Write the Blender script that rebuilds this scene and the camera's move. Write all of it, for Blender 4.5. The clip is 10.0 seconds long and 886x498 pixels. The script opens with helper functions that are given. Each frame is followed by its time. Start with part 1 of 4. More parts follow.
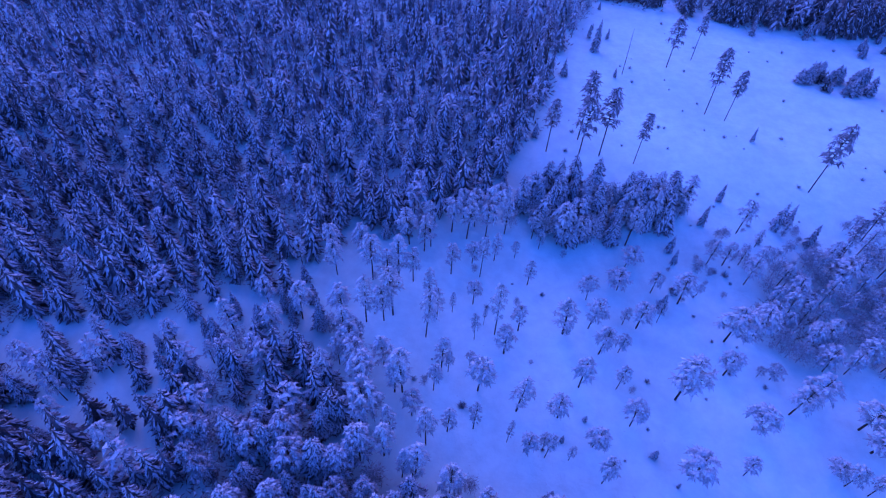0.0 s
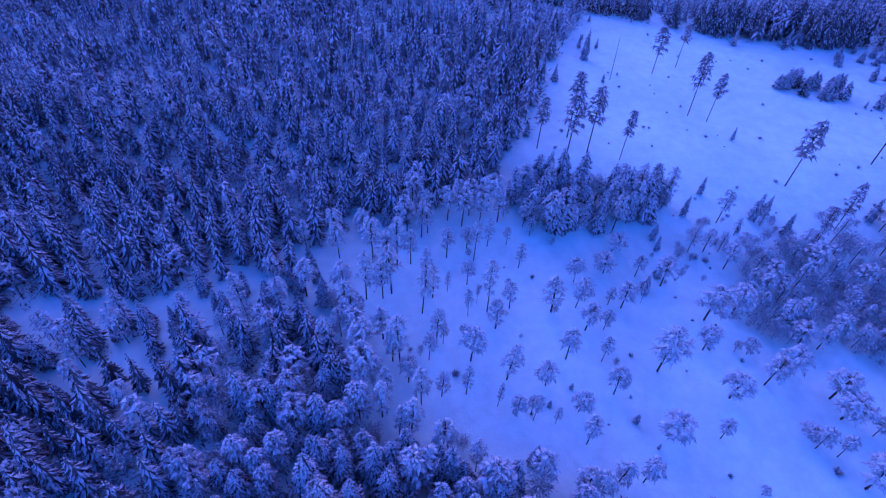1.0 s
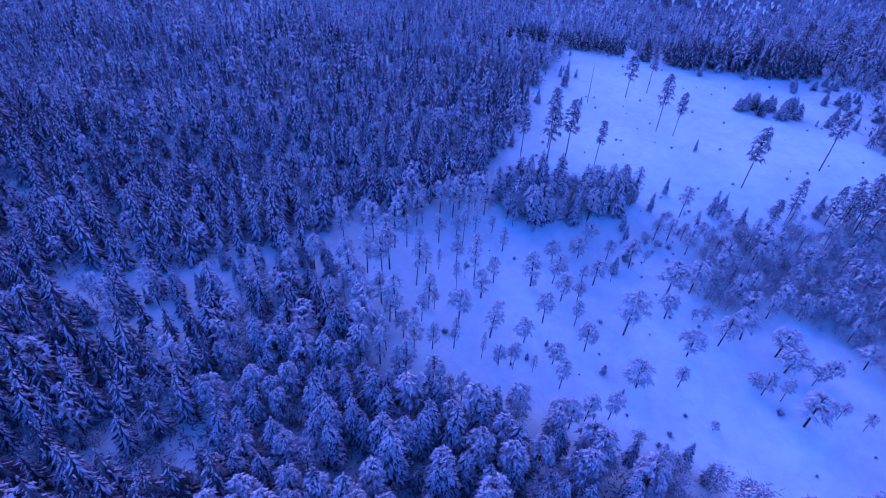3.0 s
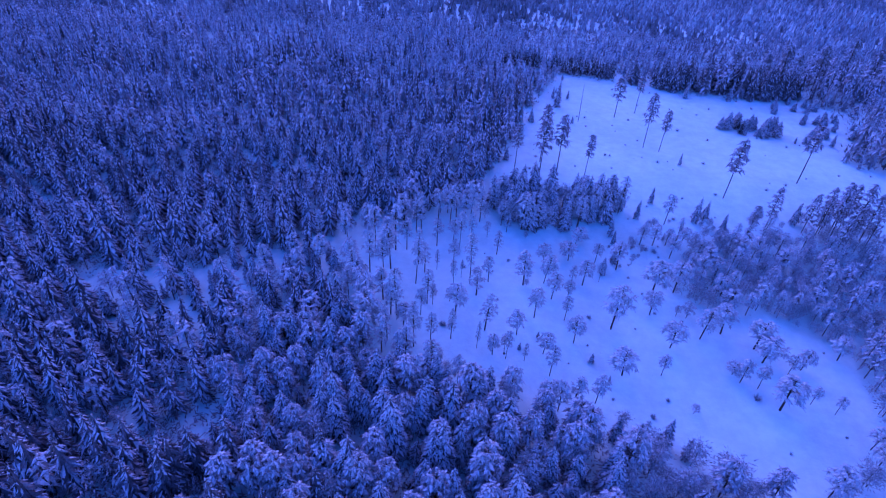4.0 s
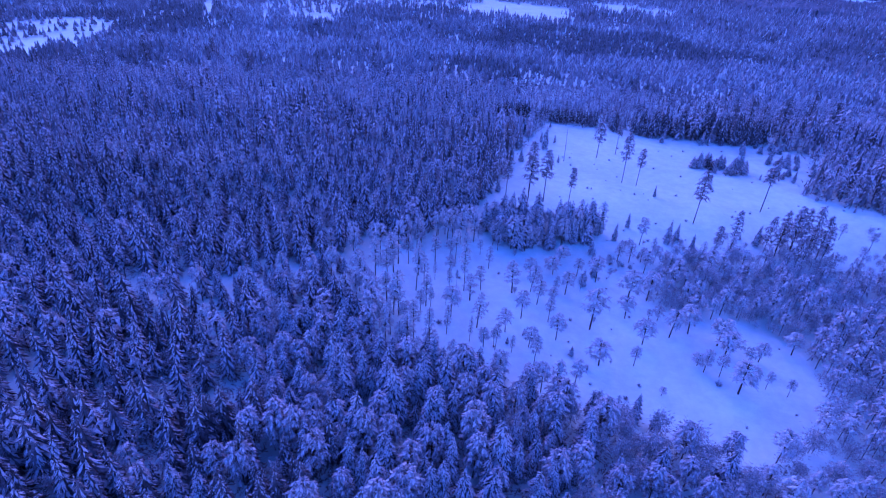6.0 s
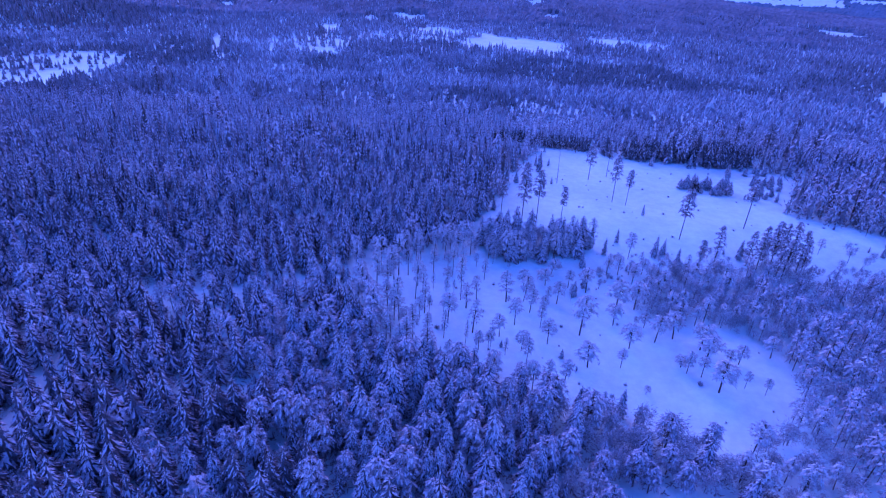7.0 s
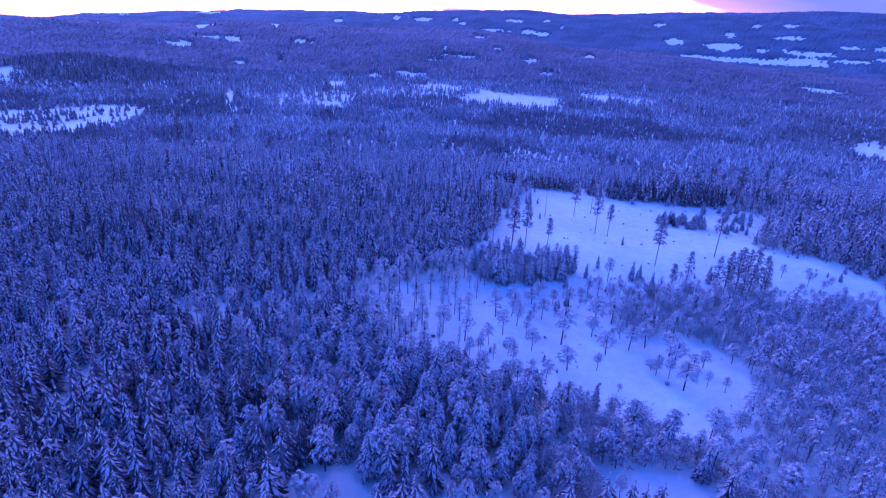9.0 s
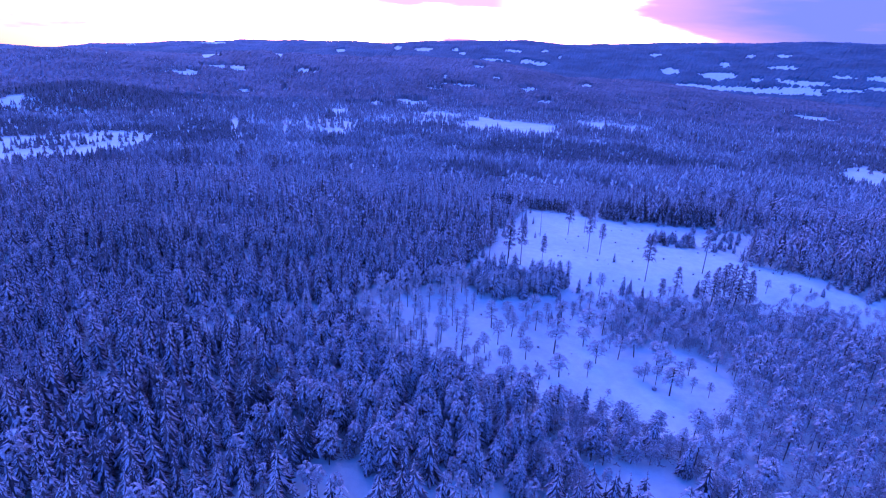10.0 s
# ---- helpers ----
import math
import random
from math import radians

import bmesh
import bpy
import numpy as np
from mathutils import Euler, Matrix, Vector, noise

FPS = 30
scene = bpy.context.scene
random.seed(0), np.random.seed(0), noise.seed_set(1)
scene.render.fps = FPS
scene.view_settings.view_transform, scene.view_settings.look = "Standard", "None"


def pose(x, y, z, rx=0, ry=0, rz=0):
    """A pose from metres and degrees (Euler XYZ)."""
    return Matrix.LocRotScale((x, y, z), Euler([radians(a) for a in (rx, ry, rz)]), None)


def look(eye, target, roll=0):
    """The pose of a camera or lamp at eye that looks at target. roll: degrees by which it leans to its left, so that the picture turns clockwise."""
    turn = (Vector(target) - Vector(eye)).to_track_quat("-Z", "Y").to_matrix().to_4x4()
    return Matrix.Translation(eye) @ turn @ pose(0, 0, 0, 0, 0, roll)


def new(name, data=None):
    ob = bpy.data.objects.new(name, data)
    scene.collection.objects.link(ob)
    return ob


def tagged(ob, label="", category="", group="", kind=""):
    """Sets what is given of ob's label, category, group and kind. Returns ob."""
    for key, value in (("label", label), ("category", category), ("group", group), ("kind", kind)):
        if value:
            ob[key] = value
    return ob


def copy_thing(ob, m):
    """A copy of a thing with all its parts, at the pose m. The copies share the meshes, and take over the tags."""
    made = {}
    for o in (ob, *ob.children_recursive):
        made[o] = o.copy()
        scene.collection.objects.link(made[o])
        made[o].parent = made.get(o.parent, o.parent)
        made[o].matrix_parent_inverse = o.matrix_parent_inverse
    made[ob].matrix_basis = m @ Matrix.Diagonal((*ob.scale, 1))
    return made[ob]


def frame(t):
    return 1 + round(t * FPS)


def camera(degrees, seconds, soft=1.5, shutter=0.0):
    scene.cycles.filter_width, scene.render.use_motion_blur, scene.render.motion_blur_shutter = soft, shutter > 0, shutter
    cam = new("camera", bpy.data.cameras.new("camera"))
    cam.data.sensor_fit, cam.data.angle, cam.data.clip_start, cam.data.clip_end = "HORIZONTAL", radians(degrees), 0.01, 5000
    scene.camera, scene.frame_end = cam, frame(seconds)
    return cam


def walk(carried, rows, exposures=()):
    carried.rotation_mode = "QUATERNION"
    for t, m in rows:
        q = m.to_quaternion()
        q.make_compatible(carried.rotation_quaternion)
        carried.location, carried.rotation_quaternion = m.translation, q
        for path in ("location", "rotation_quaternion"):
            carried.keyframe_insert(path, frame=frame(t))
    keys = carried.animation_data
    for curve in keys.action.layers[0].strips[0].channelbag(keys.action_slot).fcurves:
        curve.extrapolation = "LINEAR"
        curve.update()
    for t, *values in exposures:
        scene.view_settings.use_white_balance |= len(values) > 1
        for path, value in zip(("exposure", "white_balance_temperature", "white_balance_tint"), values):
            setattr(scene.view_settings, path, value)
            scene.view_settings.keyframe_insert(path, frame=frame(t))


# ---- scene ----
cam = camera(75.6, 10.0, soft=1.2)
METRES, EYE, TILT, LEAN, TURN = 134.8, 110.5, 0.0, 0.0, 0.0
ROWS = [
    (0.0, 0.0, 0.0, 0.0, 2.76, -47.11, -2.56),
    (0.5, 0.0062, -0.0469, -0.0011, 2.78, -46.02, -2.57),
    (1.0, 0.0126, -0.0968, -0.0024, 2.77, -44.86, -2.59),
    (1.5, 0.0198, -0.1465, -0.0037, 2.8, -43.73, -2.59),
    (2.0, 0.0266, -0.1966, -0.0045, 2.74, -42.56, -2.59),
    (2.5, 0.0336, -0.2472, -0.0045, 2.81, -41.23, -2.63),
    (4.0, 0.0501, -0.4002, -0.0094, 2.9, -36.5, -2.69),
    (4.5, 0.0549, -0.4502, -0.0111, 2.92, -34.97, -2.66),
    (5.0, 0.0596, -0.4997, -0.0127, 2.95, -33.43, -2.65),
    (5.5, 0.065, -0.549, -0.0136, 3.0, -31.89, -2.65),
    (7.0, 0.0838, -0.6979, -0.0161, 3.08, -27.23, -2.56),
    (7.5, 0.0906, -0.7474, -0.0173, 3.1, -25.67, -2.56),
    (8.0, 0.0974, -0.8001, -0.0183, 3.11, -24.38, -2.58),
    (8.5, 0.1032, -0.8467, -0.019, 3.16, -23.29, -2.55),
    (9.0, 0.11, -0.8982, -0.02, 3.2, -21.94, -2.56),
    (9.5, 0.1152, -0.9413, -0.0206, 3.21, -20.73, -2.6),
    (10.0, 0.1217, -0.9922, -0.0216, 3.24, -19.3, -2.59),
]
EXPOSURES = [(0.0, 0.46, 3515, 61), (5.0, 0.60, 3605, 66), (7.5, 0.73, 3665, 70), (10.0, 0.66, 3635, 69)]
walk(cam, [(t, pose(0, 0, EYE, TILT, LEAN, TURN) @ pose(METRES * x, METRES * y, METRES * z, 90 + pitch, roll, yaw)) for t, x, y, z, yaw, pitch, roll in ROWS], EXPOSURES)

# ---- dusk sky ----
GLOW = -4.0  # degrees east of straight ahead where the sun went down
world = bpy.data.worlds.new("dusk")
scene.world = world
world.use_nodes = True
wt = world.node_tree


def world_node(kind, **sets):
    n = wt.nodes.new(kind)
    for key, value in sets.items():
        n.inputs[key].default_value = value
    return n


def world_range(value, low, high):
    n = world_node("ShaderNodeMapRange")
    n.interpolation_type = "SMOOTHSTEP"
    n.inputs["From Min"].default_value, n.inputs["From Max"].default_value = low, high
    wt.links.new(value, n.inputs["Value"])
    return n.outputs["Result"]


def world_math(op, a, b):
    n = wt.nodes.new("ShaderNodeMath")
    n.operation = op
    for value, slot in zip((a, b), n.inputs):
        if isinstance(value, float):
            slot.default_value = value
        else:
            wt.links.new(value, slot)
    return n.outputs[0]


def world_mix(fac, a, colour):
    n = wt.nodes.new("ShaderNodeMix")
    n.data_type = "RGBA"
    wt.links.new(fac, n.inputs["Factor"])
    wt.links.new(a, n.inputs[6])
    n.inputs[7].default_value = (*colour, 1)
    return n.outputs[2]


sky = wt.nodes.new("ShaderNodeTexSky")
sky.sky_type = "NISHITA"
sky.sun_disc = False
sky.sun_elevation = radians(3.0)
sky.sun_rotation = radians(GLOW)
sky.altitude = 300
sky.dust_density = 1.0
# broken clouds: sunlit pink streaks, and a grey-violet bank in the east
way = world_node("ShaderNodeTexCoord").outputs["Generated"]
parts_of = world_node("ShaderNodeSeparateXYZ")
wt.links.new(way, parts_of.inputs[0])
stretch = world_node("ShaderNodeMapping", Scale=(1.0, 1.0, 6.0))
wt.links.new(way, stretch.inputs["Vector"])
puffs = world_node("ShaderNodeTexNoise", Scale=5.0, Detail=5.0, Roughness=0.55)
wt.links.new(stretch.outputs[0], puffs.inputs["Vector"])
low_sky = world_range(parts_of.outputs["Z"], 0.30, 0.02)
streaks = world_math("MULTIPLY", world_range(puffs.outputs["Fac"], 0.48, 0.68), low_sky)
edge = world_math("ADD", parts_of.outputs["X"], world_math("MULTIPLY", puffs.outputs["Fac"], 0.18))
edge = world_math("ADD", edge, world_math("MULTIPLY", world_math("MINIMUM", parts_of.outputs["Z"], 0.055), 3.2))
front = world_range(parts_of.outputs["Y"], 0.0, 0.5)
rim = world_math("MULTIPLY", world_range(edge, 0.485, 0.55), front)
bank = world_math("MULTIPLY", world_range(edge, 0.52, 0.70), front)
holes = world_math("SUBTRACT", 1.0, world_math("MULTIPLY", world_range(puffs.outputs["Fac"], 0.5, 0.7), 0.35))
bank = world_math("MULTIPLY", bank, holes)
high = world_math("ADD", parts_of.outputs["Z"], world_math("MULTIPLY", puffs.outputs["Fac"], 0.05))
veil = world_math("MULTIPLY", world_range(high, 0.078, 0.094), world_math("MULTIPLY", world_range(parts_of.outputs["X"], -0.30, -0.16), world_range(parts_of.outputs["X"], 0.14, 0.02)))
veil = world_math("MULTIPLY", veil, front)
CLOUD = 3.3  # the sky's own units
above = world_mix(streaks, sky.outputs["Color"], (0.78 * CLOUD, 0.31 * CLOUD, 0.11 * CLOUD))
above = world_mix(veil, above, (0.92 * CLOUD, 0.44 * CLOUD, 0.19 * CLOUD))
above = world_mix(rim, above, (0.80 * CLOUD, 0.34 * CLOUD, 0.14 * CLOUD))
above = world_mix(bank, above, (0.235 * CLOUD, 0.205 * CLOUD, 0.165 * CLOUD))
back = wt.nodes["Background"]
back.inputs["Strength"].default_value = 0.3
wt.links.new(above, back.inputs["Color"])

sun = new("sun", bpy.data.lights.new("sun", "SUN"))
sun.data.energy = 0.7
sun.data.angle = radians(45)
sun.data.color = (1.0, 0.82, 0.75)
SUN_FROM = Vector((math.sin(radians(GLOW - 32)), math.cos(radians(GLOW - 32)), math.tan(radians(20))))
sun.matrix_world = look(SUN_FROM * 900, (0, 0, 0))


# ---- materials ----
def material(name, rough=0.9):
    m = bpy.data.materials.new(name)
    m.use_nodes = True
    nt = m.node_tree
    b = nt.nodes["Principled BSDF"]
    b.inputs["Roughness"].default_value = rough
    b.inputs["Specular IOR Level"].default_value = 0.2
    return m, nt, b


def node(nt, kind, **sets):
    n = nt.nodes.new(kind)
    for key, value in sets.items():
        n.inputs[key].default_value = value
    return n


def noise_of(nt, scale, detail=4.0, rough=0.6):
    """Noise over the place in metres."""
    g = nt.nodes.new("ShaderNodeNewGeometry")
    n = node(nt, "ShaderNodeTexNoise", Scale=scale, Detail=detail, Roughness=rough)
    nt.links.new(g.outputs["Position"], n.inputs["Vector"])
    return n.outputs["Fac"]


def ramp(nt, fac, stops):
    r = nt.nodes.new("ShaderNodeValToRGB")
    el = r.color_ramp.elements
    while len(el) < len(stops):
        el.new(0.5)
    for e, (at, c) in zip(el, stops):
        e.position, e.color = at, (*c, 1)
    nt.links.new(fac, r.inputs["Fac"])
    return r.outputs["Color"]


def blend(nt, fac, a, b, mode="MIX"):
    m = nt.nodes.new("ShaderNodeMix")
    m.data_type, m.blend_type = "RGBA", mode
    for value, slot in ((fac, m.inputs["Factor"]), (a, m.inputs[6]), (b, m.inputs[7])):
        if hasattr(value, "is_output"):
            nt.links.new(value, slot)
        else:
            slot.default_value = value if isinstance(value, float) else (*value, 1)
    return m.outputs[2]


def bump(nt, b, height, strength, distance):
    n = node(nt, "ShaderNodeBump", Strength=strength, Distance=distance)
    nt.links.new(height, n.inputs["Height"])
    nt.links.new(n.outputs["Normal"], b.inputs["Normal"])


def snow_field():
    m, nt, b = material("snow_field", 0.75)
    wide = ramp(nt, noise_of(nt, 0.05, 5), [(0.3, (0.66, 0.755, 0.74)), (0.7, (0.80, 0.895, 0.885))])
    tufts = noise_of(nt, 0.9, 6, 0.7)
    mask = ramp(nt, tufts, [(0.66, (0, 0, 0)), (0.74, (1, 1, 1))])
    # soft shading of drifts put into the colour as mottling
    drift_shading = ramp(nt, noise_of(nt, 0.28, 5, 0.65), [(0.32, (0.87, 0.88, 0.89)), (0.62, (1, 1, 1))])
    colour = blend(nt, mask, blend(nt, 1.0, wide, drift_shading, "MULTIPLY"), (0.42, 0.43, 0.44))
    nt.links.new(colour, b.inputs["Base Color"])
    bump(nt, b, noise_of(nt, 0.35, 8, 0.6), 0.5, 0.5)
    return m


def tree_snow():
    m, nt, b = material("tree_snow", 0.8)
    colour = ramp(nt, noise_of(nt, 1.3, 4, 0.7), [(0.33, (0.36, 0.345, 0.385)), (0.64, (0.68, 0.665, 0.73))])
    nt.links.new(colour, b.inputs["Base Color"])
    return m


def needles(name, dark, frost, spread):
    m, nt, b = material(name, 0.85)
    g = nt.nodes.new("ShaderNodeNewGeometry")
    isle = ramp(nt, g.outputs["Random Per Island"], [(0.0, dark), (spread, frost)])
    grain = ramp(nt, noise_of(nt, 2.5, 4, 0.7), [(0.35, (0.45, 0.45, 0.45)), (0.65, (1, 1, 1))])
    nt.links.new(blend(nt, 1.0, isle, grain, "MULTIPLY"), b.inputs["Base Color"])
    return m


def bark(name, low, high):
    m, nt, b = material(name, 0.9)
    nt.links.new(ramp(nt, noise_of(nt, 3.0, 5, 0.7), [(0.35, low), (0.7, high)]), b.inputs["Base Color"])
    return m


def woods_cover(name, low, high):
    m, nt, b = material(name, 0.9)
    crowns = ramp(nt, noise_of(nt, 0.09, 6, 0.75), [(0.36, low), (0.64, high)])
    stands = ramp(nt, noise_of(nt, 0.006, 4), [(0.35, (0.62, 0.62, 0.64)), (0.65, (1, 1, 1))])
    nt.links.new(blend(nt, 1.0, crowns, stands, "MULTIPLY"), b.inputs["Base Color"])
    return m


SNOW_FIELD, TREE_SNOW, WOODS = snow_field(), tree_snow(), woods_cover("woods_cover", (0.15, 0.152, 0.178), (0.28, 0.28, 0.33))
# spruce cover tinted bluer to stand for haze over the distant hill
HAZED_WOODS = woods_cover("hazed_woods_cover", (0.115, 0.155, 0.20), (0.175, 0.225, 0.29))
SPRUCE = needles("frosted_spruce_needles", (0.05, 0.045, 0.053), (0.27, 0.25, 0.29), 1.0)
PINE = needles("frosted_pine_needles", (0.26, 0.25, 0.275), (0.58, 0.555, 0.61), 1.0)
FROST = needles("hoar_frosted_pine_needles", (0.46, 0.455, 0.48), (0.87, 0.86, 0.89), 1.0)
TWIGS = needles("frosted_birch_twigs", (0.36, 0.355, 0.385), (0.70, 0.69, 0.73), 1.0)
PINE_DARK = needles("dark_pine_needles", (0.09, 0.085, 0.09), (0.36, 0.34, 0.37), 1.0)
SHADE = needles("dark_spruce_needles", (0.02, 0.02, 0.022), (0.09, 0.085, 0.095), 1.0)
# mid tone of frosted needles; on far trees it also carries painted haze
FROST_HAZE = needles("frosted_hazed_needles", (0.20, 0.18, 0.205), (0.44, 0.40, 0.465), 1.0)
BARK = bark("dark_bark", (0.03, 0.024, 0.02), (0.10, 0.08, 0.07))
MATS = [SPRUCE, TREE_SNOW, BARK, PINE, TWIGS, PINE_DARK, SHADE, FROST_HAZE, FROST]
M_SPRUCE, M_SNOW, M_BARK, M_PINE, M_TWIG, M_DARK, M_SHADE, M_FAR, M_FROST = range(9)


# ---- the lie of the land ----
def ease(a):
    a = np.clip(a, 0, 1)
    return a * a * (3 - 2 * a)


def waves(x, y, size, seed):
    """Smooth rolling values in about -1..1, with humps of that size."""
    r = np.random.RandomState(seed)
    total = np.zeros_like(np.asarray(x, float))
    for k in range(7):
        a, p, f = r.uniform(0, 6.283), r.uniform(0, 6.283), r.uniform(0.6, 1.7) * 6.283 / size
        total = total + np.sin((x * math.cos(a) + y * math.sin(a)) * f + p)
    return total / 3.2


def hill(x, y):
    """The dark wooded knoll west of the meadow."""
    return 30 * np.exp(-((x + 655) / 120) ** 2 - ((y - 830) / 130) ** 2)


def land(x, y):
    """Height of the snow at a place."""
    x, y = np.asarray(x, float), np.asarray(y, float)
    dy = y + 134
    r = np.hypot(x, dy)
    az = np.degrees(np.arctan2(x, dy))
    ahead = ease((100 - np.abs(az)) / 40)
    z = 6 * ease((y - 85) / 65) * (1 - ease((r - 500) / 250))
    # the bog falls a little towards the east
    tilt = np.interp(x, [-140, -60, -15, 3, 30, 53, 90, 130], [0, 2.5, 3, 2, 0.3, -1.8, -0.8, 0])
    z = z + tilt * (1 - ease((y - 80) / 50)) * ease((y + 90) / 60)
    z = z - 12 * ease((r - 430) / 300)
    z = z + hill(x, y)
    # a wooded ridge, a valley behind it, and the long far hill
    ridge = np.interp(az, [-60, -40, -15, 0, 5, 9, 20, 33, 50], [50, 56, 80, 80, 70, 50, 32, 2, 0])
    z = z + ridge * ease((r - 1150) / 850) * (1 - ease((r - 2100) / 550)) * ahead
    z = z - 22 * ease((r - 2150) / 500) * (1 - ease((r - 3000) / 700)) * ahead
    crest = np.interp(az, [-50, -35, -28, -20, -8, 0, 4, 10, 20, 30, 60], [-4, 16, 72, 112, 142, 184, 196, 190, 238, 262, 285])
    z = z + np.maximum(crest, 0) * ease((r - 2850) / 1850) * ahead
    z = z + waves(x, y, 700, 3) * 7 * ease((r - 900) / 900)
    z = z + waves(x, y, 38, 4) * 0.35
    return z


def inside(x, y, ring):
    ins = np.zeros(np.shape(x), bool)
    n = len(ring)
    for i in range(n):
        (xa, ya), (xb, yb) = ring[i], ring[i - 1]
        if ya != yb:
            ins ^= ((ya > y) != (yb > y)) & (x < (xb - xa) * (y - ya) / (yb - ya) + xa)
    return ins


# the bog with its felled patch behind, then openings as ellipses: x, y, half width, half depth
BOG = [(12.0, 117.8), (0.0, 113.5), (-12.8, 106.6), (-21.6, 101.1), (-32.3, 94.6), (-41.0, 90.5), (-25.2, 69.5), (-18.4, 53.8), (-12.6, 44.1), (-4.8, 37.6), (4.0, 34.9),
       (13.9, 34.3), (25.9, 31.7), (36.1, 30.1), (46.5, 26.6), (58.8, 23.3), (68.8, 21.1), (80.7, 15.8), (92.6, 17.6), (100.5, 26.5), (110.4, 36.2), (113.4, 48.3),
       (111.4, 60.3), (104.5, 68.5), (90.6, 71.7), (76.8, 74.1), (70.8, 77.3), (75.6, 93.0), (96.3, 103.4), (124.1, 107.1), (148.0, 112.0), (161.0, 106.0), (172.1, 98.1),
       (190.0, 84.0), (250.0, 74.0), (250.0, 112.0), (214.0, 122.0), (197.0, 133.0), (184.0, 149.1), (165.0, 163.0), (172.0, 176.0), (186.0, 190.0), (190.0, 214.0),
       (178.0, 230.0), (150.0, 229.0), (136.0, 229.1), (119.0, 230.1), (109.0, 248.1), (81.0, 242.1), (58.0, 247.0), (37.0, 196.1), (30.0, 167.1), (21.0, 138.0)]
EAST_WOOD = [(66.8, 77.3), (72.6, 95.1), (92.3, 105.5), (124.1, 109.1), (150.0, 110.0), (175.0, 95.1), (185.0, 70.0), (130.0, 62.0), (113.3, 62.3), (104.5, 69.5), (88.7, 72.8)]
EAST_OPEN = [(113.3, 58.3), (130.0, 64.0), (185.0, 70.0), (190.0, 10.0), (150.1, -24.9), (86.6, -24.1), (80.7, 9.1), (93.6, 17.5), (101.5, 26.4), (112.4, 38.3)]
GAPS = [(-43.8, 74.4, 13, 7), (-60.5, 66.9, 15, 7), (-86.7, 64.6, 11, 6), (-54.7, 44.4, 6, 4), (-75.5, 48.6, 11, 4), (-65.5, 53.3, 7, 3), (-92.7, 5.1, 5, 13),
        (-29.2, 81.2, 6, 8), (-9.3, -22.8, 17, 9), (22.0, -20.8, 17, 9), (66.7, -7.3, 15, 9), (-81.6, 64.5, 3, 6), (-97.8, 23.0, 4, 9)]
# fields and frozen ponds far off: bearing from the south, distance, half width, half depth
PLAIN_FIELDS = [(-5.3, 1297, 44, 55), (-8.7, 1261, 15, 53), (35.2, 845, 26, 92), (4.6, 980, 97, 119), (2.7, 1036, 30, 94), (13.8, 1100, 77, 73),
                (-12.9, 892, 35, 89), (-21.7, 903, 6, 107), (-17.1, 892, 4, 127), (-39.0, 1100, 24, 85), (-1.8, 1122, 76, 71), (-12.3, 1108, 21, 78)]
RIDGE_FIELDS = [(-26.0, 1580, 42, 63), (-22.7, 1706, 70, 46), (-21.1, 1382, 20, 44), (-24.3, 2164, 57, 350), (-22.1, 2390, 75, 350), (-21.5, 1661, 20, 42),
                (-18.0, 2215, 48, 350), (-32.0, 2143, 15, 350), (-17.4, 1406, 7, 35), (-15.8, 1646, 21, 58), (-14.7, 1608, 12, 43), (-9.8, 2213, 34, 350),
                (-8.2, 2285, 9, 350), (-5.7, 2351, 17, 350), (-0.8, 1510, 65, 38), (-3.2, 1458, 21, 32), (5.9, 1522, 31, 51), (7.4, 1372, 26, 54),
                (0.7, 1865, 22, 66), (-2.3, 1616, 6, 46), (2.6, 1667, 16, 43), (11.0, 1763, 21, 105), (14.1, 2474, 48, 350), (29.9, 1623, 62, 88)]
HILL_FIELDS = [(-23.7, 4500, 86, 350), (-30.3, 4516, 33, 350), (-12.6, 3870, 28, 117), (-7.3, 4139, 26, 202), (-4.8, 4062, 62, 138), (-1.8, 3996, 23, 97),
               (-1.1, 3814, 24, 76), (3.7, 3995, 58, 98), (1.9, 3644, 88, 45), (5.0, 3638, 44, 73), (6.3, 3579, 43, 70), (6.6, 4047, 23, 68), (8.0, 3809, 13, 61)]
VALLEY_FIELDS = [(16.4, 3958, 38, 68), (17.8, 3484, 50, 95), (21.9, 3427, 91, 90), (22.2, 3708, 27, 82), (24.0, 3964, 29, 68), (26.4, 3966, 38, 68),
                 (26.7, 3664, 79, 47), (20.9, 3186, 138, 62), (23.7, 3198, 115, 55), (25.5, 3168, 61, 56), (28.3, 3370, 121, 65), (28.1, 3206, 116, 96),
                 (31.0, 3518, 51, 36), (31.4, 3271, 71, 50), (33.3, 3535, 54, 48), (33.5, 3340, 51, 42), (24.9, 3378, 32, 48)]
SPARSE = [(-14.0, 880, 60, 110), (-17.0, 860, 90, 70), (-6.0, 1000, 130, 60)]
MEADOW = [(-400, 290), (-372, 330), (-345, 385), (-335, 430), (-362, 520), (-385, 585), (-450, 592), (-472, 545), (-525, 500), (-600, 440), (-560, 380)]


def spots(x, y, list_of):
    hit = np.zeros(np.shape(x), bool)
    for cx, cy, a, b in list_of:
        wob = 1 + 0.35 * waves(x, y, max(a, b) * 0.9, int(a * 7 + b)) 
        hit |= ((x - cx) / a) ** 2 + ((y - cy) / b) ** 2 < wob
    return hit


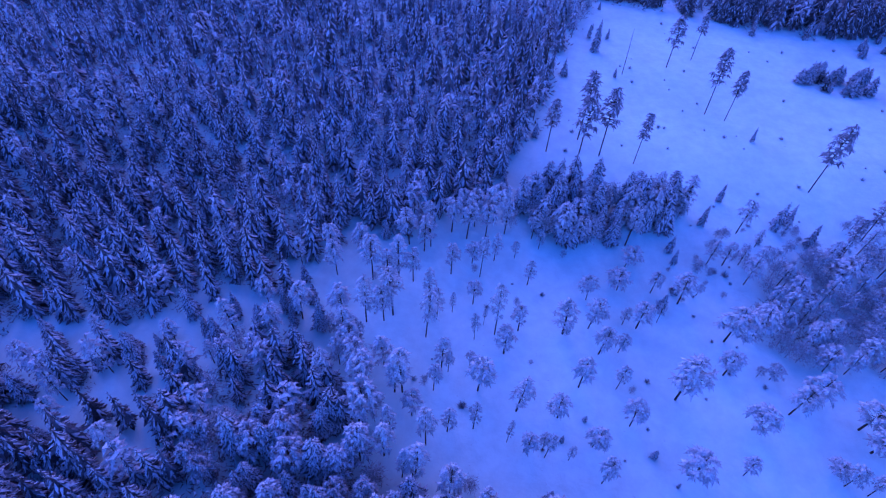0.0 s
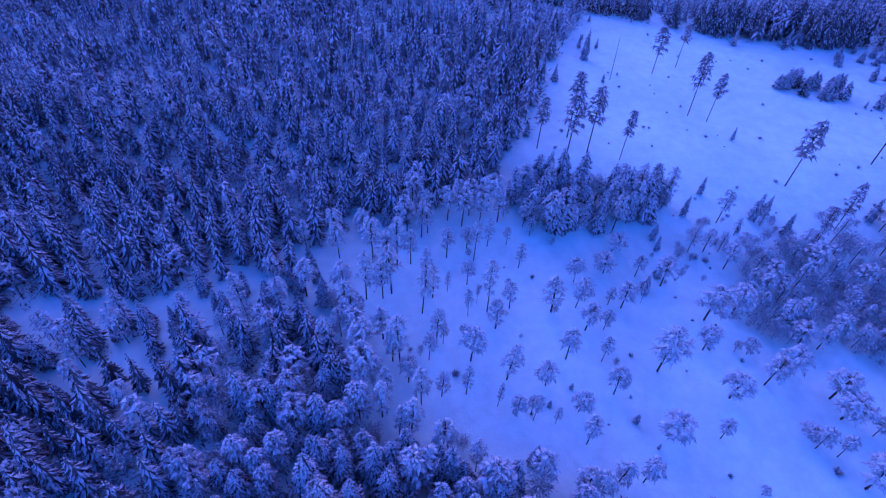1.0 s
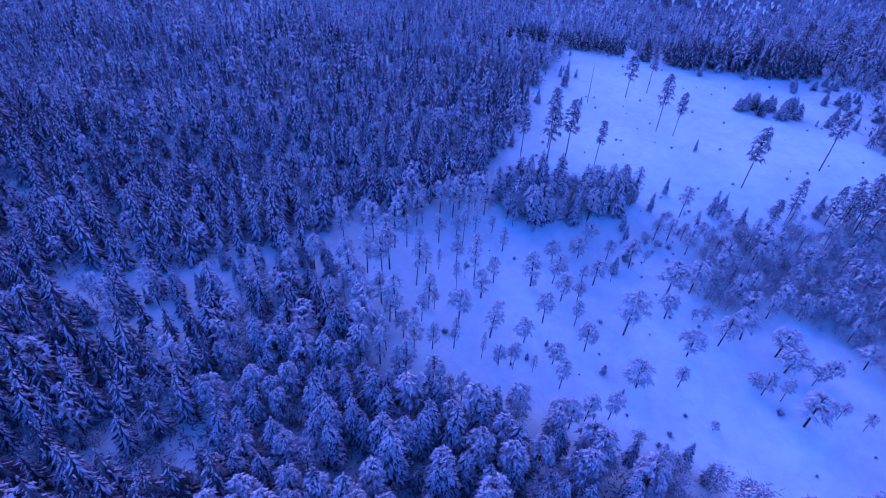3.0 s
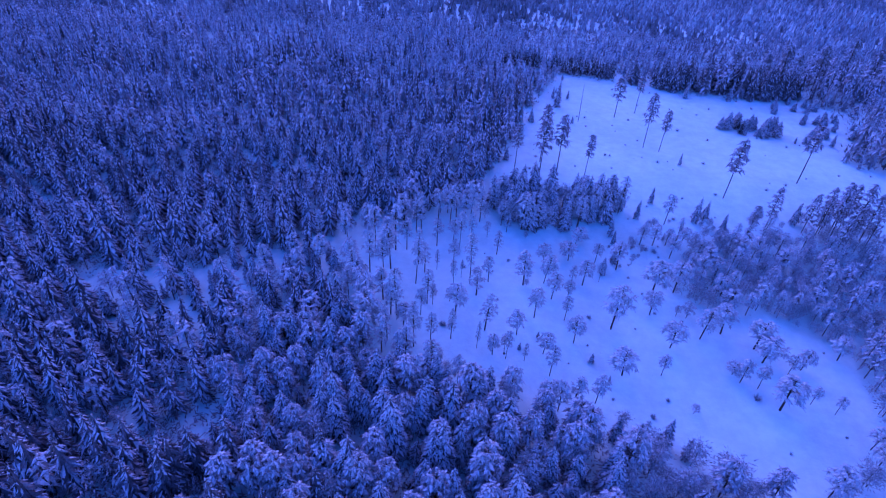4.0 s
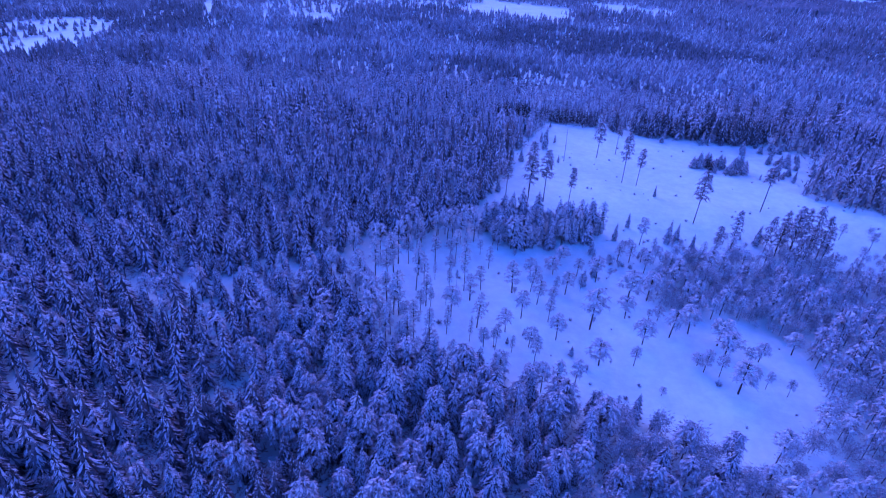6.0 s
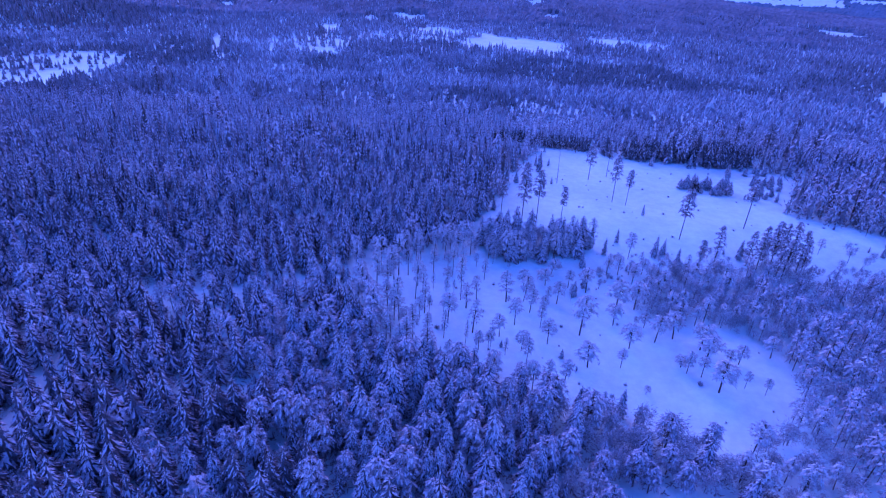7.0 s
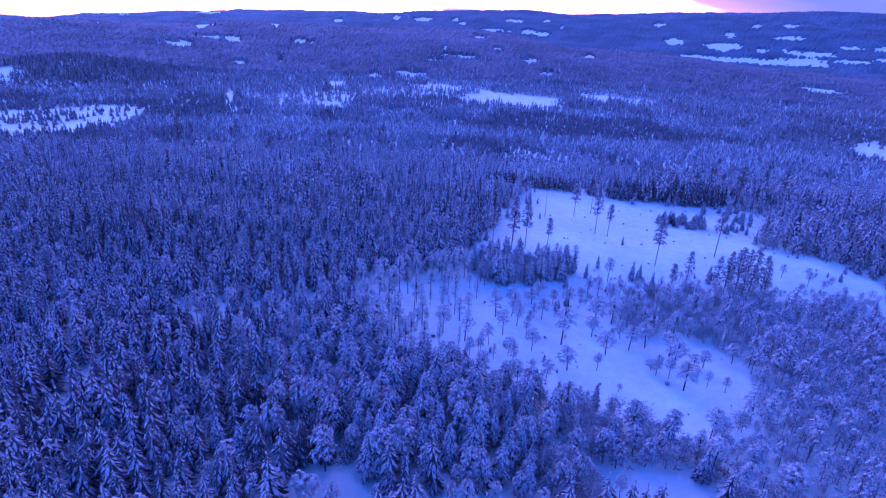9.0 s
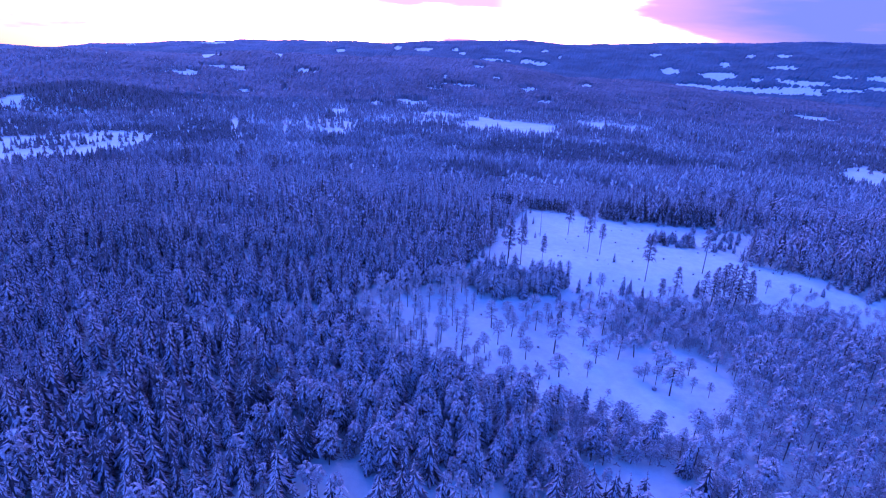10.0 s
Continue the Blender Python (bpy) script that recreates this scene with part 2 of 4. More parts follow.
def fields(x, y, list_of):
    """Ragged fields, each lying across the line of sight from the south."""
    dy = y + 134
    r, az = np.hypot(x, dy), np.arctan2(x, dy)
    hit = np.zeros(np.shape(x), bool)
    for bearing, far, a, b in list_of:
        u, v = (az - math.radians(bearing)) * far / a, (r - far) / b
        near = (np.abs(u) < 2) & (np.abs(v) < 2)
        if not near.any():
            continue
        p, q = u[near], v[near]
        seed = int(a * 7 + b + far)
        wob = (0.8 if far < 2900 else 1.05) + 0.42 * waves(p * 30, q * 30, 34, seed) + 0.34 * waves(p * 30, q * 30, 13, seed + 1)
        hit[near] |= p ** 2 + (q * 1.15) ** 2 < wob
    return hit


def open_ground(x, y):
    return inside(x, y, BOG) | spots(x, y, GAPS) | fields(x, y, PLAIN_FIELDS + RIDGE_FIELDS + HILL_FIELDS + VALLEY_FIELDS) | inside(x, y, MEADOW)


# ---- mesh helpers ----
def mesh_of(name, v, f, mats, index=None, smooth=False):
    me = bpy.data.meshes.new(name)
    v, f = np.asarray(v, np.float32).reshape(-1, 3), np.asarray(f, np.int32)
    n = f.shape[1]
    me.vertices.add(len(v))
    me.vertices.foreach_set("co", v.ravel())
    me.loops.add(f.size)
    me.loops.foreach_set("vertex_index", f.ravel())
    me.polygons.add(len(f))
    me.polygons.foreach_set("loop_start", np.arange(0, f.size, n, dtype=np.int32))
    for m in mats:
        me.materials.append(m)
    if index is not None:
        me.polygons.foreach_set("material_index", np.asarray(index, np.int32))
    me.polygons.foreach_set("use_smooth", np.full(len(f), smooth, bool))
    me.update(calc_edges=True)
    me.validate()
    return me


class Shape:
    """Triangles with a material each, gathered before they become meshes."""

    def __init__(self):
        self.v, self.f, self.m = [], [], []

    def add(self, pts, tris, mat):
        k = len(self.v)
        self.v.extend([tuple(p) for p in pts])
        self.f.extend([(a + k, b + k, c + k) for a, b, c in tris])
        self.m.extend([mat] * len(tris))

    def tube(self, path, radii, sides, mat):
        pts, tris = [], []
        for (x, y, z), r in zip(path, radii):
            pts += [(x + r * math.cos(6.2832 * i / sides), y + r * math.sin(6.2832 * i / sides), z) for i in range(sides)]
        for k in range(len(path) - 1):
            for i in range(sides):
                a, b = k * sides + i, k * sides + (i + 1) % sides
                tris += [(a, b, a + sides), (b, b + sides, a + sides)]
        self.add(pts, tris, mat)

    def arrays(self):
        return np.array(self.v, float), np.array(self.f, int), np.array(self.m, int)


# ---- trees, one metre high, to be scaled ----
def kite(s, p, way, side, up, mat, drop):
    """A narrow drooping spray from p."""
    tip = p + way
    mid = p + way * 0.55
    lift = Vector((0, 0, up))
    low = Vector((0, 0, drop))
    s.add([p + lift, mid + side - low + lift, tip + lift * 0.6, mid - side - low + lift], [(0, 1, 2), (0, 2, 3)], mat)


def spray(s, p, way, side, up, mat):
    """One pointed spray of twigs."""
    lift = Vector((0, 0, up))
    s.add([p + side + lift, p - side + lift, p + way + lift * 0.5], [(0, 1, 2)], mat)


def finger(s, p, way, side, rise, mat, full):
    """A drooping finger of snow with a ridge along it."""
    mid = p + way * 0.5
    top = mid + Vector((0, 0, rise))
    if full:
        s.add([p, mid + side, top, mid - side, p + way], [(0, 1, 2), (0, 2, 3), (1, 4, 2), (2, 4, 3)], mat)
    else:
        s.add([p + Vector((0, 0, rise)), mid + side, p + way, mid - side], [(0, 1, 2), (0, 2, 3)], mat)


def bough(s, rng, z, a, reach, droop, wide, lift, sprays, snowy, mat, fine):
    """A drooping bough: dark needles below, fingers of snow lying along it and to both sides."""
    ca, sa = math.cos(a), math.sin(a)
    out, across = Vector((ca, sa, 0)), Vector((-sa, ca, 0))

    def axis(u):
        return out * (reach * u) + Vector((0, 0, z - droop * u ** 1.5))
    root = axis(0.05)
    if not sprays:
        spray(s, root, axis(1.0) - root, across * wide * 0.75, 0, mat)
        if rng.random() < snowy:
            way = axis(0.95) - root + across * reach * rng.uniform(-0.3, 0.3)
            finger(s, axis(0.2) + Vector((0, 0, lift * 0.5)), way * 0.85, across * wide * 0.4, lift, M_SNOW, False)
        return
    kite(s, root, axis(1.04) - root, across * wide * 0.62, -lift * 0.4, mat, wide * 0.45)
    if rng.random() < snowy:
        p = axis(0.12) + Vector((0, 0, lift * 0.4))
        finger(s, p, axis(1.0) - p, across * wide * 0.36, lift * 1.3, M_SNOW, fine)
    for k in range(sprays):
        u = 0.2 + 0.62 * (k + rng.uniform(0.2, 0.8)) / sprays
        turn = (1 if k % 2 else -1) * rng.uniform(0.45, 0.95)
        p = axis(u)
        ln = reach * rng.uniform(0.36, 0.6) * (1.2 - 0.5 * u)
        way = (out * math.cos(turn) + across * math.sin(turn)) * ln - Vector((0, 0, ln * rng.uniform(0.5, 1.1)))
        side = (across * math.cos(turn) - out * math.sin(turn)) * ln * 0.2
        if fine or k % 2:
            spray(s, p, way, side * 1.2, -lift * 0.3, mat)
        if rng.random() < snowy:
            if fine:
                finger(s, p, way * 0.95, side * rng.uniform(0.75, 1.1), lift, M_SNOW, False)
            else:
                spray(s, p, way * 0.95, side * rng.uniform(0.9, 1.3), lift, M_SNOW)


def spruce_shape(seed, whorls, per, fine, girth, sprays, snowy=0.88, mat=M_SPRUCE, taper=0.75):
    rng = random.Random(seed)
    s = Shape()
    bend = rng.uniform(-0.01, 0.01)
    s.tube([(0, 0, -0.03), (bend, 0, 0.5), (0, 0, 0.98)], [0.014, 0.008, 0.002], 5 if fine else 3, M_BARK)
    # inner cone; on far trees its darker colour stands for shade between boughs
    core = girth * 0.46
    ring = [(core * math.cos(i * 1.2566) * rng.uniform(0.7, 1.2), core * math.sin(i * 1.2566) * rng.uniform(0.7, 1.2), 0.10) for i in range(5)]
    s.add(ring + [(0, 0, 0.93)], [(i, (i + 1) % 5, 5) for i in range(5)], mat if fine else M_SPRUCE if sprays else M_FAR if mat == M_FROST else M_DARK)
    lop = rng.uniform(0, 6.283)
    for k in range(whorls):
        u = k / (whorls - 1)
        z = 0.17 + 0.79 * u ** 0.95
        reach = girth * (1 - u) ** taper * (0.75 + 0.25 * min(1, u * 6)) * rng.uniform(0.86, 1.12) + 0.02
        n = max(3, round(per * (1 - 0.45 * u)))
        spin = rng.uniform(0, 6.283)
        for i in range(n):
            if rng.random() < 0.07:
                continue
            a = spin + 6.283 * (i + rng.uniform(-0.3, 0.3)) / n
            far = reach * rng.uniform(0.68, 1.2) * (1 + 0.15 * math.cos(a - lop))
            bough(s, rng, z + rng.uniform(-0.02, 0.02), a, far, far * rng.uniform(0.65, 1.15), far * rng.uniform(0.26, 0.4) + 0.006, 0.008 + 0.009 * rng.random(), sprays, snowy, mat, fine)
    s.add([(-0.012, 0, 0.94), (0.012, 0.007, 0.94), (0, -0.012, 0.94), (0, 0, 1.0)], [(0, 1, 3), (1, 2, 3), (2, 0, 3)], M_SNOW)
    return s


def pine_shape(seed, low, girth, clumps, fine, snowy=0.8, lean=0.02, rise=0.25, weep=1.0, mat=M_PINE, tuft=1.0, dome=0.5, stem=1.0):
    """A pine: bare stem, bent limbs, and a rounded crown of tufts whose needles droop under frost and snow."""
    rng = random.Random(seed)
    s = Shape()
    la = rng.uniform(0, 6.283)
    lx, ly = lean * math.cos(la), lean * math.sin(la)
    s.tube([(0, 0, -0.03), (lx * 0.3, ly * 0.3, 0.35), (lx, ly, 0.7), (lx * 0.6, ly * 0.6, 0.97)], [0.012 * stem, 0.010 * stem, 0.007 * stem, 0.003], 6 if fine else 3, M_BARK)
    for k in range(clumps):
        u = (k + rng.random()) / clumps
        z = low + (0.965 - low) * u ** 0.85
        w = (z - low) / (1.0 - low)
        span = girth * min(1.0, 0.55 + 1.6 * w) * max(0.0, 1 - w ** 2.2) ** dome
        a = k * 2.4 + rng.uniform(-0.6, 0.6)
        d = span * math.sqrt(rng.uniform(0.06, 1.0))
        c = Vector((lx + d * math.cos(a), ly + d * math.sin(a), z + rng.uniform(-0.02, 0.02) - 0.25 * d))
        if fine or k % 3 == 0:
            root = Vector((lx, ly, max(low - 0.05, z - d * rise - 0.3 * d)))
            s.add([root + Vector((0, 0, 0.006)), root - Vector((0, 0, 0.006)), c], [(0, 1, 2)], M_BARK)
        pad = girth * rng.uniform(0.3, 0.5) * tuft
        n = 8 if fine else 4
        white = rng.random() < snowy
        for i in range(n):
            b = a + 6.283 * (i + rng.uniform(-0.4, 0.4)) / n
            away = 1.25 if math.cos(b - a) > 0 else 0.85
            ln = pad * rng.uniform(0.7, 1.3) * away
            way = Vector((math.cos(b) * ln, math.sin(b) * ln, ln * rng.uniform(-1.35, -0.15) * weep))
            side = Vector((-math.sin(b), math.cos(b), 0)) * ln * (0.22 if fine else 0.32)
            if fine:
                spray(s, c, way * 1.05, side * 1.1, -pad * 0.1, mat)
                finger(s, c, way * rng.uniform(0.8, 1.0), side * rng.uniform(0.7, 1.1), pad * 0.14, M_SNOW if white and i % 2 else mat, False)
            else:
                spray(s, c, way, side, 0, mat)
                if white and i % 2:
                    spray(s, c, way * 0.95, side, pad * 0.12, M_SNOW)
    return s


def birch_shape(seed, twigs, girth, low=0.15, thin=0.068):
    """A bare broadleaf tree of several limbs, furred with hoar frost."""
    rng = random.Random(seed)
    s = Shape()
    s.tube([(0, 0, -0.03), (0.01, 0.01, 0.4), (0, 0.02, 0.93)], [0.009, 0.007, 0.002], 4, M_BARK)
    limbs = []
    for k in range(13):
        z = low + 0.62 * k / 13
        a = k * 2.4 + rng.uniform(-0.4, 0.4)
        ln = girth * (1.1 - 0.7 * k / 13) * rng.uniform(0.7, 1.1)
        root, tip = Vector((0, 0, z)), Vector((math.cos(a) * ln, math.sin(a) * ln, min(0.97, z + ln * rng.uniform(0.7, 1.3))))
        limbs.append((root, tip))
        s.add([root + Vector((0.005, 0, 0)), root - Vector((0.005, 0, 0)), tip], [(0, 1, 2)], M_TWIG)
    for k in range(twigs):
        root, tip = limbs[k % 13]
        p = root.lerp(tip, rng.uniform(0.1, 1.0))
        p = p + Vector((rng.gauss(0, 0.26), rng.gauss(0, 0.26), rng.gauss(0, 0.2))) * girth
        p.z = min(p.z, 0.98)
        way = (Vector((p.x, p.y, 0)) * 1.5 + Vector((rng.uniform(-1, 1), rng.uniform(-1, 1), rng.uniform(-1.0, 0.8))) * girth).normalized() * girth * rng.uniform(0.18, 0.42)
        side = way.cross(Vector((rng.uniform(-1, 1), rng.uniform(-1, 1), rng.uniform(-1, 1)))).normalized() * girth * thin
        s.add([p + side, p - side, p + way], [(0, 1, 2)], M_TWIG if k % 4 else M_SNOW)
    return s


def tier_shape(seed, tiers, points, girth, snowy, light=M_PINE, dark=M_DARK):
    """A far-off spruce: jagged tiers, snow on every other flank."""
    rng = random.Random(seed)
    s = Shape()
    for k in range(tiers):
        u = k / tiers
        z0, z1 = 0.06 + 0.8 * u, 0.06 + 0.8 * u + (0.94 - 0.8 * u) * (0.62 if k < tiers - 1 else 1.0)
        reach = girth * (1 - u) ** 0.8
        rim = []
        for i in range(points):
            a = 6.283 * (i + rng.uniform(-0.3, 0.3)) / points + k
            d = reach * (rng.uniform(0.95, 1.25) if i % 2 else rng.uniform(0.5, 0.75))
            rim.append((d * math.cos(a), d * math.sin(a), z0 + (0.0 if i % 2 else 0.06)))
        for i in range(points):
            s.add([rim[i], rim[(i + 1) % points], (rng.uniform(-0.01, 0.01), 0, min(1.0, z1))], [(0, 1, 2)], light if rng.random() < snowy else dark)
    return s


def thicket_shape(seed, twigs, thick):
    """A low tangle of thin leafless twigs, some of them frosted."""
    rng = random.Random(seed + 200)
    s = Shape()
    for k in range(twigs):
        a, d = rng.uniform(0, 6.283), math.sqrt(rng.random())
        p = Vector((math.cos(a) * d, math.sin(a) * d, (1.05 - 0.75 * d) * rng.uniform(0.15, 1.0)))
        b, ln = a + rng.uniform(-1.2, 1.2), rng.uniform(0.28, 0.55)
        way = Vector((math.cos(b), math.sin(b), rng.uniform(-0.2, 1.1))).normalized() * ln
        spray(s, p, way, Vector((-math.sin(b), math.cos(b), 0)) * thick, 0, (M_SPRUCE, M_FAR, M_DARK, M_FAR)[k % 4])
    return s


# ---- planting ----
def scatter(x0, x1, y0, y1, step, seed):
    r = np.random.RandomState(seed)
    gx, gy = np.meshgrid(np.arange(x0, x1, step), np.arange(y0, y1, step))
    gx, gy = gx.ravel() + r.uniform(-0.52, 0.52, gx.size) * step, gy.ravel() + r.uniform(-0.52, 0.52, gx.size) * step
    return gx, gy, r


def in_view(x, y, margin):
    """The wide wedge of country in front of the bog's near side."""
    return np.abs(x - 10) < 0.86 * (y + 134) + margin


def plant(name, label, shapes, x, y, h, which, rng, kind="stuff", girth=None):
    """One mesh of many trees."""
    vs, fs, ms, base = [], [], [], 0
    z = land(x, y)
    turn = rng.uniform(0, 6.283, len(x))
    wide = h * rng.uniform(0.85, 1.2, len(x))
    tip_x, tip_y = rng.normal(0, 0.02, len(x)), rng.normal(0, 0.02, len(x))
    for k, (v, f, m) in enumerate(shapes):
        sel = np.nonzero(which == k)[0]
        if not len(sel):
            continue
        c, sn = np.cos(turn[sel])[:, None], np.sin(turn[sel])[:, None]
        vx = (v[:, 0] * c - v[:, 1] * sn) * wide[sel][:, None] + v[:, 2] * (tip_x[sel] * h[sel])[:, None] + x[sel][:, None]
        vy = (v[:, 0] * sn + v[:, 1] * c) * wide[sel][:, None] + v[:, 2] * (tip_y[sel] * h[sel])[:, None] + y[sel][:, None]
        vz = v[:, 2] * h[sel][:, None] + z[sel][:, None]
        vs.append(np.stack([vx, vy, vz], -1).reshape(-1, 3))
        fs.append((f[None] + (np.arange(len(sel)) * len(v))[:, None, None] + base).reshape(-1, 3))
        ms.append(np.tile(m, len(sel)))
        base += len(sel) * len(v)
    ob = new(name, mesh_of(name, np.concatenate(vs), np.concatenate(fs), MATS, np.concatenate(ms)))
    return tagged(ob, label, "forest", "", kind)


def part(name, me, parent, label=""):
    ob = new(name, me)
    ob.parent = parent
    return tagged(ob, label) if label else ob


def tree_thing(name, shape, label, group, crown_mat):
    """A single tree as a thing: trunk, crown and the snow on it."""
    v, f, m = shape.arrays()
    root = new(name)
    root.empty_display_size = 0.2
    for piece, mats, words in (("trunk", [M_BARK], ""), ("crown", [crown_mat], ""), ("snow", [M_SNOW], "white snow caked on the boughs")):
        keep = f[np.isin(m, mats)]
        if not len(keep):
            continue
        used, back_to = np.unique(keep, return_inverse=True)
        ob = part(piece, mesh_of(piece, v[used], back_to.reshape(-1, 3), [MATS[mats[0]]]), root, words)
        if piece == "snow":
            tagged(ob, kind="stuff")
    return tagged(root, label, "tree", group)


def stand(master, x, y, h, rng, wide=1.0):
    """A copy of a tree at a place, at its height."""
    w = h * wide * rng.uniform(0.9, 1.12)
    m = Matrix.Translation((x, y, float(land(x, y)))) @ pose(0, 0, 0, rng.uniform(-2, 2), rng.uniform(-2, 2), rng.uniform(0, 360)) 
    ob = copy_thing(master, m)
    ob.scale = (w, w, h)
    return ob


# ---- ground ----
def build_ground():
    n_a, n_r = 288, 165
    a = np.linspace(0, 2 * math.pi, n_a, endpoint=False)
    k = np.linspace(0, 1, n_r)
    r = 2 + 330 * k + 4560 * k ** 5
    rr, aa = np.meshgrid(r, a, indexing="ij")
    x, y = 30 + rr * np.cos(aa), 90 + rr * np.sin(aa)
    v = np.stack([x, y, land(x, y)], -1).reshape(-1, 3)
    v = np.concatenate([v, [(30, 90, float(land(30, 90)))]])
    i, j = np.meshgrid(np.arange(n_r - 1), np.arange(n_a), indexing="ij")
    q = [i * n_a + j, (i + 1) * n_a + j, (i + 1) * n_a + (j + 1) % n_a, i * n_a + (j + 1) % n_a]
    q = np.stack(q, -1).reshape(-1, 4)
    tri = np.concatenate([q[:, [0, 1, 2]], q[:, [0, 2, 3]], [((t + 1) % n_a, len(v) - 1, t) for t in range(n_a)]])
    ob = new("ground", mesh_of("ground", v, tri, [SNOW_FIELD], smooth=True))
    tagged(ob, "untouched snow over rolling ground", "ground", "", "structure")


build_ground()


# ---- far woods: a ragged cover of crowns, open where fields lie ----
def build_far_woods(name, label, cover, start, end, step, seed):
    r = np.random.RandomState(seed)
    n_a = 840
    a = np.linspace(-math.radians(50), math.radians(50), n_a)
    dist = [start]
    while dist[-1] < end:
        dist.append(dist[-1] * step)
    rr, aa = np.meshgrid(np.array(dist), a, indexing="ij")
    rr = rr * (1 + r.uniform(-0.45, 0.45, rr.shape) * (step - 1))
    aa = aa + r.uniform(-0.45, 0.45, aa.shape) * (a[1] - a[0])
    x, y = rr * np.sin(aa), rr * np.cos(aa) - 134
    bare = open_ground(x, y)
    crown = r.uniform(5, 9.5, rr.shape) + 2.5 * waves(x, y, 160, 9)
    crown[0] = -4
    v = np.stack([x, y, land(x, y) + np.where(bare, -4, crown)], -1).reshape(-1, 3)
    i, j = np.meshgrid(np.arange(len(dist) - 1), np.arange(n_a - 1), indexing="ij")
    q = np.stack([i * n_a + j, i * n_a + j + 1, (i + 1) * n_a + j + 1, (i + 1) * n_a + j], -1).reshape(-1, 4)
    b = bare.ravel()
    q = q[~(b[q].all(axis=1))]
    tri = np.concatenate([q[:, [0, 1, 2]], q[:, [0, 2, 3]]])
    ob = new(name, mesh_of(name, v, tri, [cover]))
    tagged(ob, label, "forest", "", "stuff")


build_far_woods("far_woods", "frosted spruce woods covering the far ridge", WOODS, 1250.0, 2560.0, 1.0095, 5)
build_far_woods("hill_woods", "spruce woods on the distant hillside, blue haze in their colour", HAZED_WOODS, 2550.0, 4850.0, 1.0085, 6)

# ---- forest, thinning in detail with distance ----
S_FINE = [spruce_shape(10 + k, 15, 9, True, 0.19 + 0.016 * (k % 4), 4, 0.92, taper=(0.72, 0.6, 0.66)[k % 3]) for k in range(6)]
S_OLD = [spruce_shape(20 + k, 15, 8, True, 0.17 + 0.015 * k, 4, 0.25) for k in range(3)]
S_MID = [spruce_shape(30 + k, 10, 7, False, 0.175 + 0.014 * (k % 4), 2, 0.9, taper=(0.75, 0.65)[k % 2]) for k in range(6)]
S_LOW = [spruce_shape(50 + k, 7, 6, False, 0.215 + 0.018 * (k % 3), 0, (1.0, 0.7, 1.0, 0.6, 0.7, 1.0)[k], (M_FROST, M_FAR, M_FROST, M_DARK, M_FAR, M_FROST)[k], 0.7) for k in range(6)]
P_LOW = [pine_shape(95 + k, 0.35, 0.2, 16, False, 0.8, mat=(M_FAR, M_PINE, M_FAR)[k], tuft=1.1) for k in range(3)]
S_DARK = [spruce_shape(60 + k, 9, 6, False, 0.18, 3, 0.12, M_SHADE) for k in range(3)]
BOG_GIRTH = (0.15, 0.19, 0.13, 0.18, 0.23, 0.14, 0.19, 0.17)
P_FINE = [pine_shape(70 + k, (0.44, 0.48, 0.36, 0.5, 0.5, 0.36, 0.45, 0.52)[k], BOG_GIRTH[k], 46, True, 0.6, (0.02, 0.05, 0.03, 0.02, 0.06, 0.02, 0.04, 0.03)[k],
                    mat=M_FROST, tuft=0.7, dome=(0.5, 0.4, 0.7, 0.45, 0.35, 0.8, 0.5, 0.4)[k]) for k in range(8)]
P_GROVE = [pine_shape(86 + k, (0.36, 0.3)[k], (0.13, 0.145)[k], 60, True, 0.7, 0.02, 0.25, 0.8, M_FAR, 0.75, 0.85, 0.75) for k in range(2)]
S_DIM = [spruce_shape(40 + k, 11, 7, False, 0.185 + 0.014 * k, 2, 0.45) for k in range(3)]
P_OLD = [pine_shape(140 + k, (0.2, 0.3)[k], (0.15, 0.17)[k], 46, True, 0.35, 0.02, 0.25, 0.8, M_DARK, 0.85, 0.7) for k in range(2)]
P_NEAR = [pine_shape(76 + k, (0.3, 0.36, 0.26)[k], (0.2, 0.23, 0.21)[k], 76, True, 0.95, tuft=0.62, dome=(0.5, 0.45, 0.65)[k]) for k in range(3)]
P_TALL = [pine_shape(80 + k, (0.52, 0.45, 0.58, 0.5)[k], (0.115, 0.135, 0.105, 0.125)[k], 56, True, 0.5, 0.02, 0.25, 0.85, M_FAR, 0.85, 0.75, 0.7) for k in range(4)]
P_MID = [pine_shape(90 + k, 0.32, 0.19, 24, False, 0.9, dome=0.55) for k in range(3)]
B_FINE = [birch_shape(130 + k, 600, 0.29, thin=0.045) for k in range(4)]
B_MID = [birch_shape(100 + k, 240, 0.32, thin=0.066) for k in range(3)]
B_LOW = [birch_shape(107 + k, 110, 0.34, thin=0.11) for k in range(2)]
# haze is put into these trees' colours: paler, with little contrast
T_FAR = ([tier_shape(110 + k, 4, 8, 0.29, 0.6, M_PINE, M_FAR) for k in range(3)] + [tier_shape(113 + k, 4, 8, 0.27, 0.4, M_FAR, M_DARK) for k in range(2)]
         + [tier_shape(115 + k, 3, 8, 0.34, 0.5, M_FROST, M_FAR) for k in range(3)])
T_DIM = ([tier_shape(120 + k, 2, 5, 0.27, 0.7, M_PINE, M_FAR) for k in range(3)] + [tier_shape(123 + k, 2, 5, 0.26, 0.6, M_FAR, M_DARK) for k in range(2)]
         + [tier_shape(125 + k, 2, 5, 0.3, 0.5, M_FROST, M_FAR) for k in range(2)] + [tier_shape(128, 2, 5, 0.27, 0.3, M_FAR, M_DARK)])


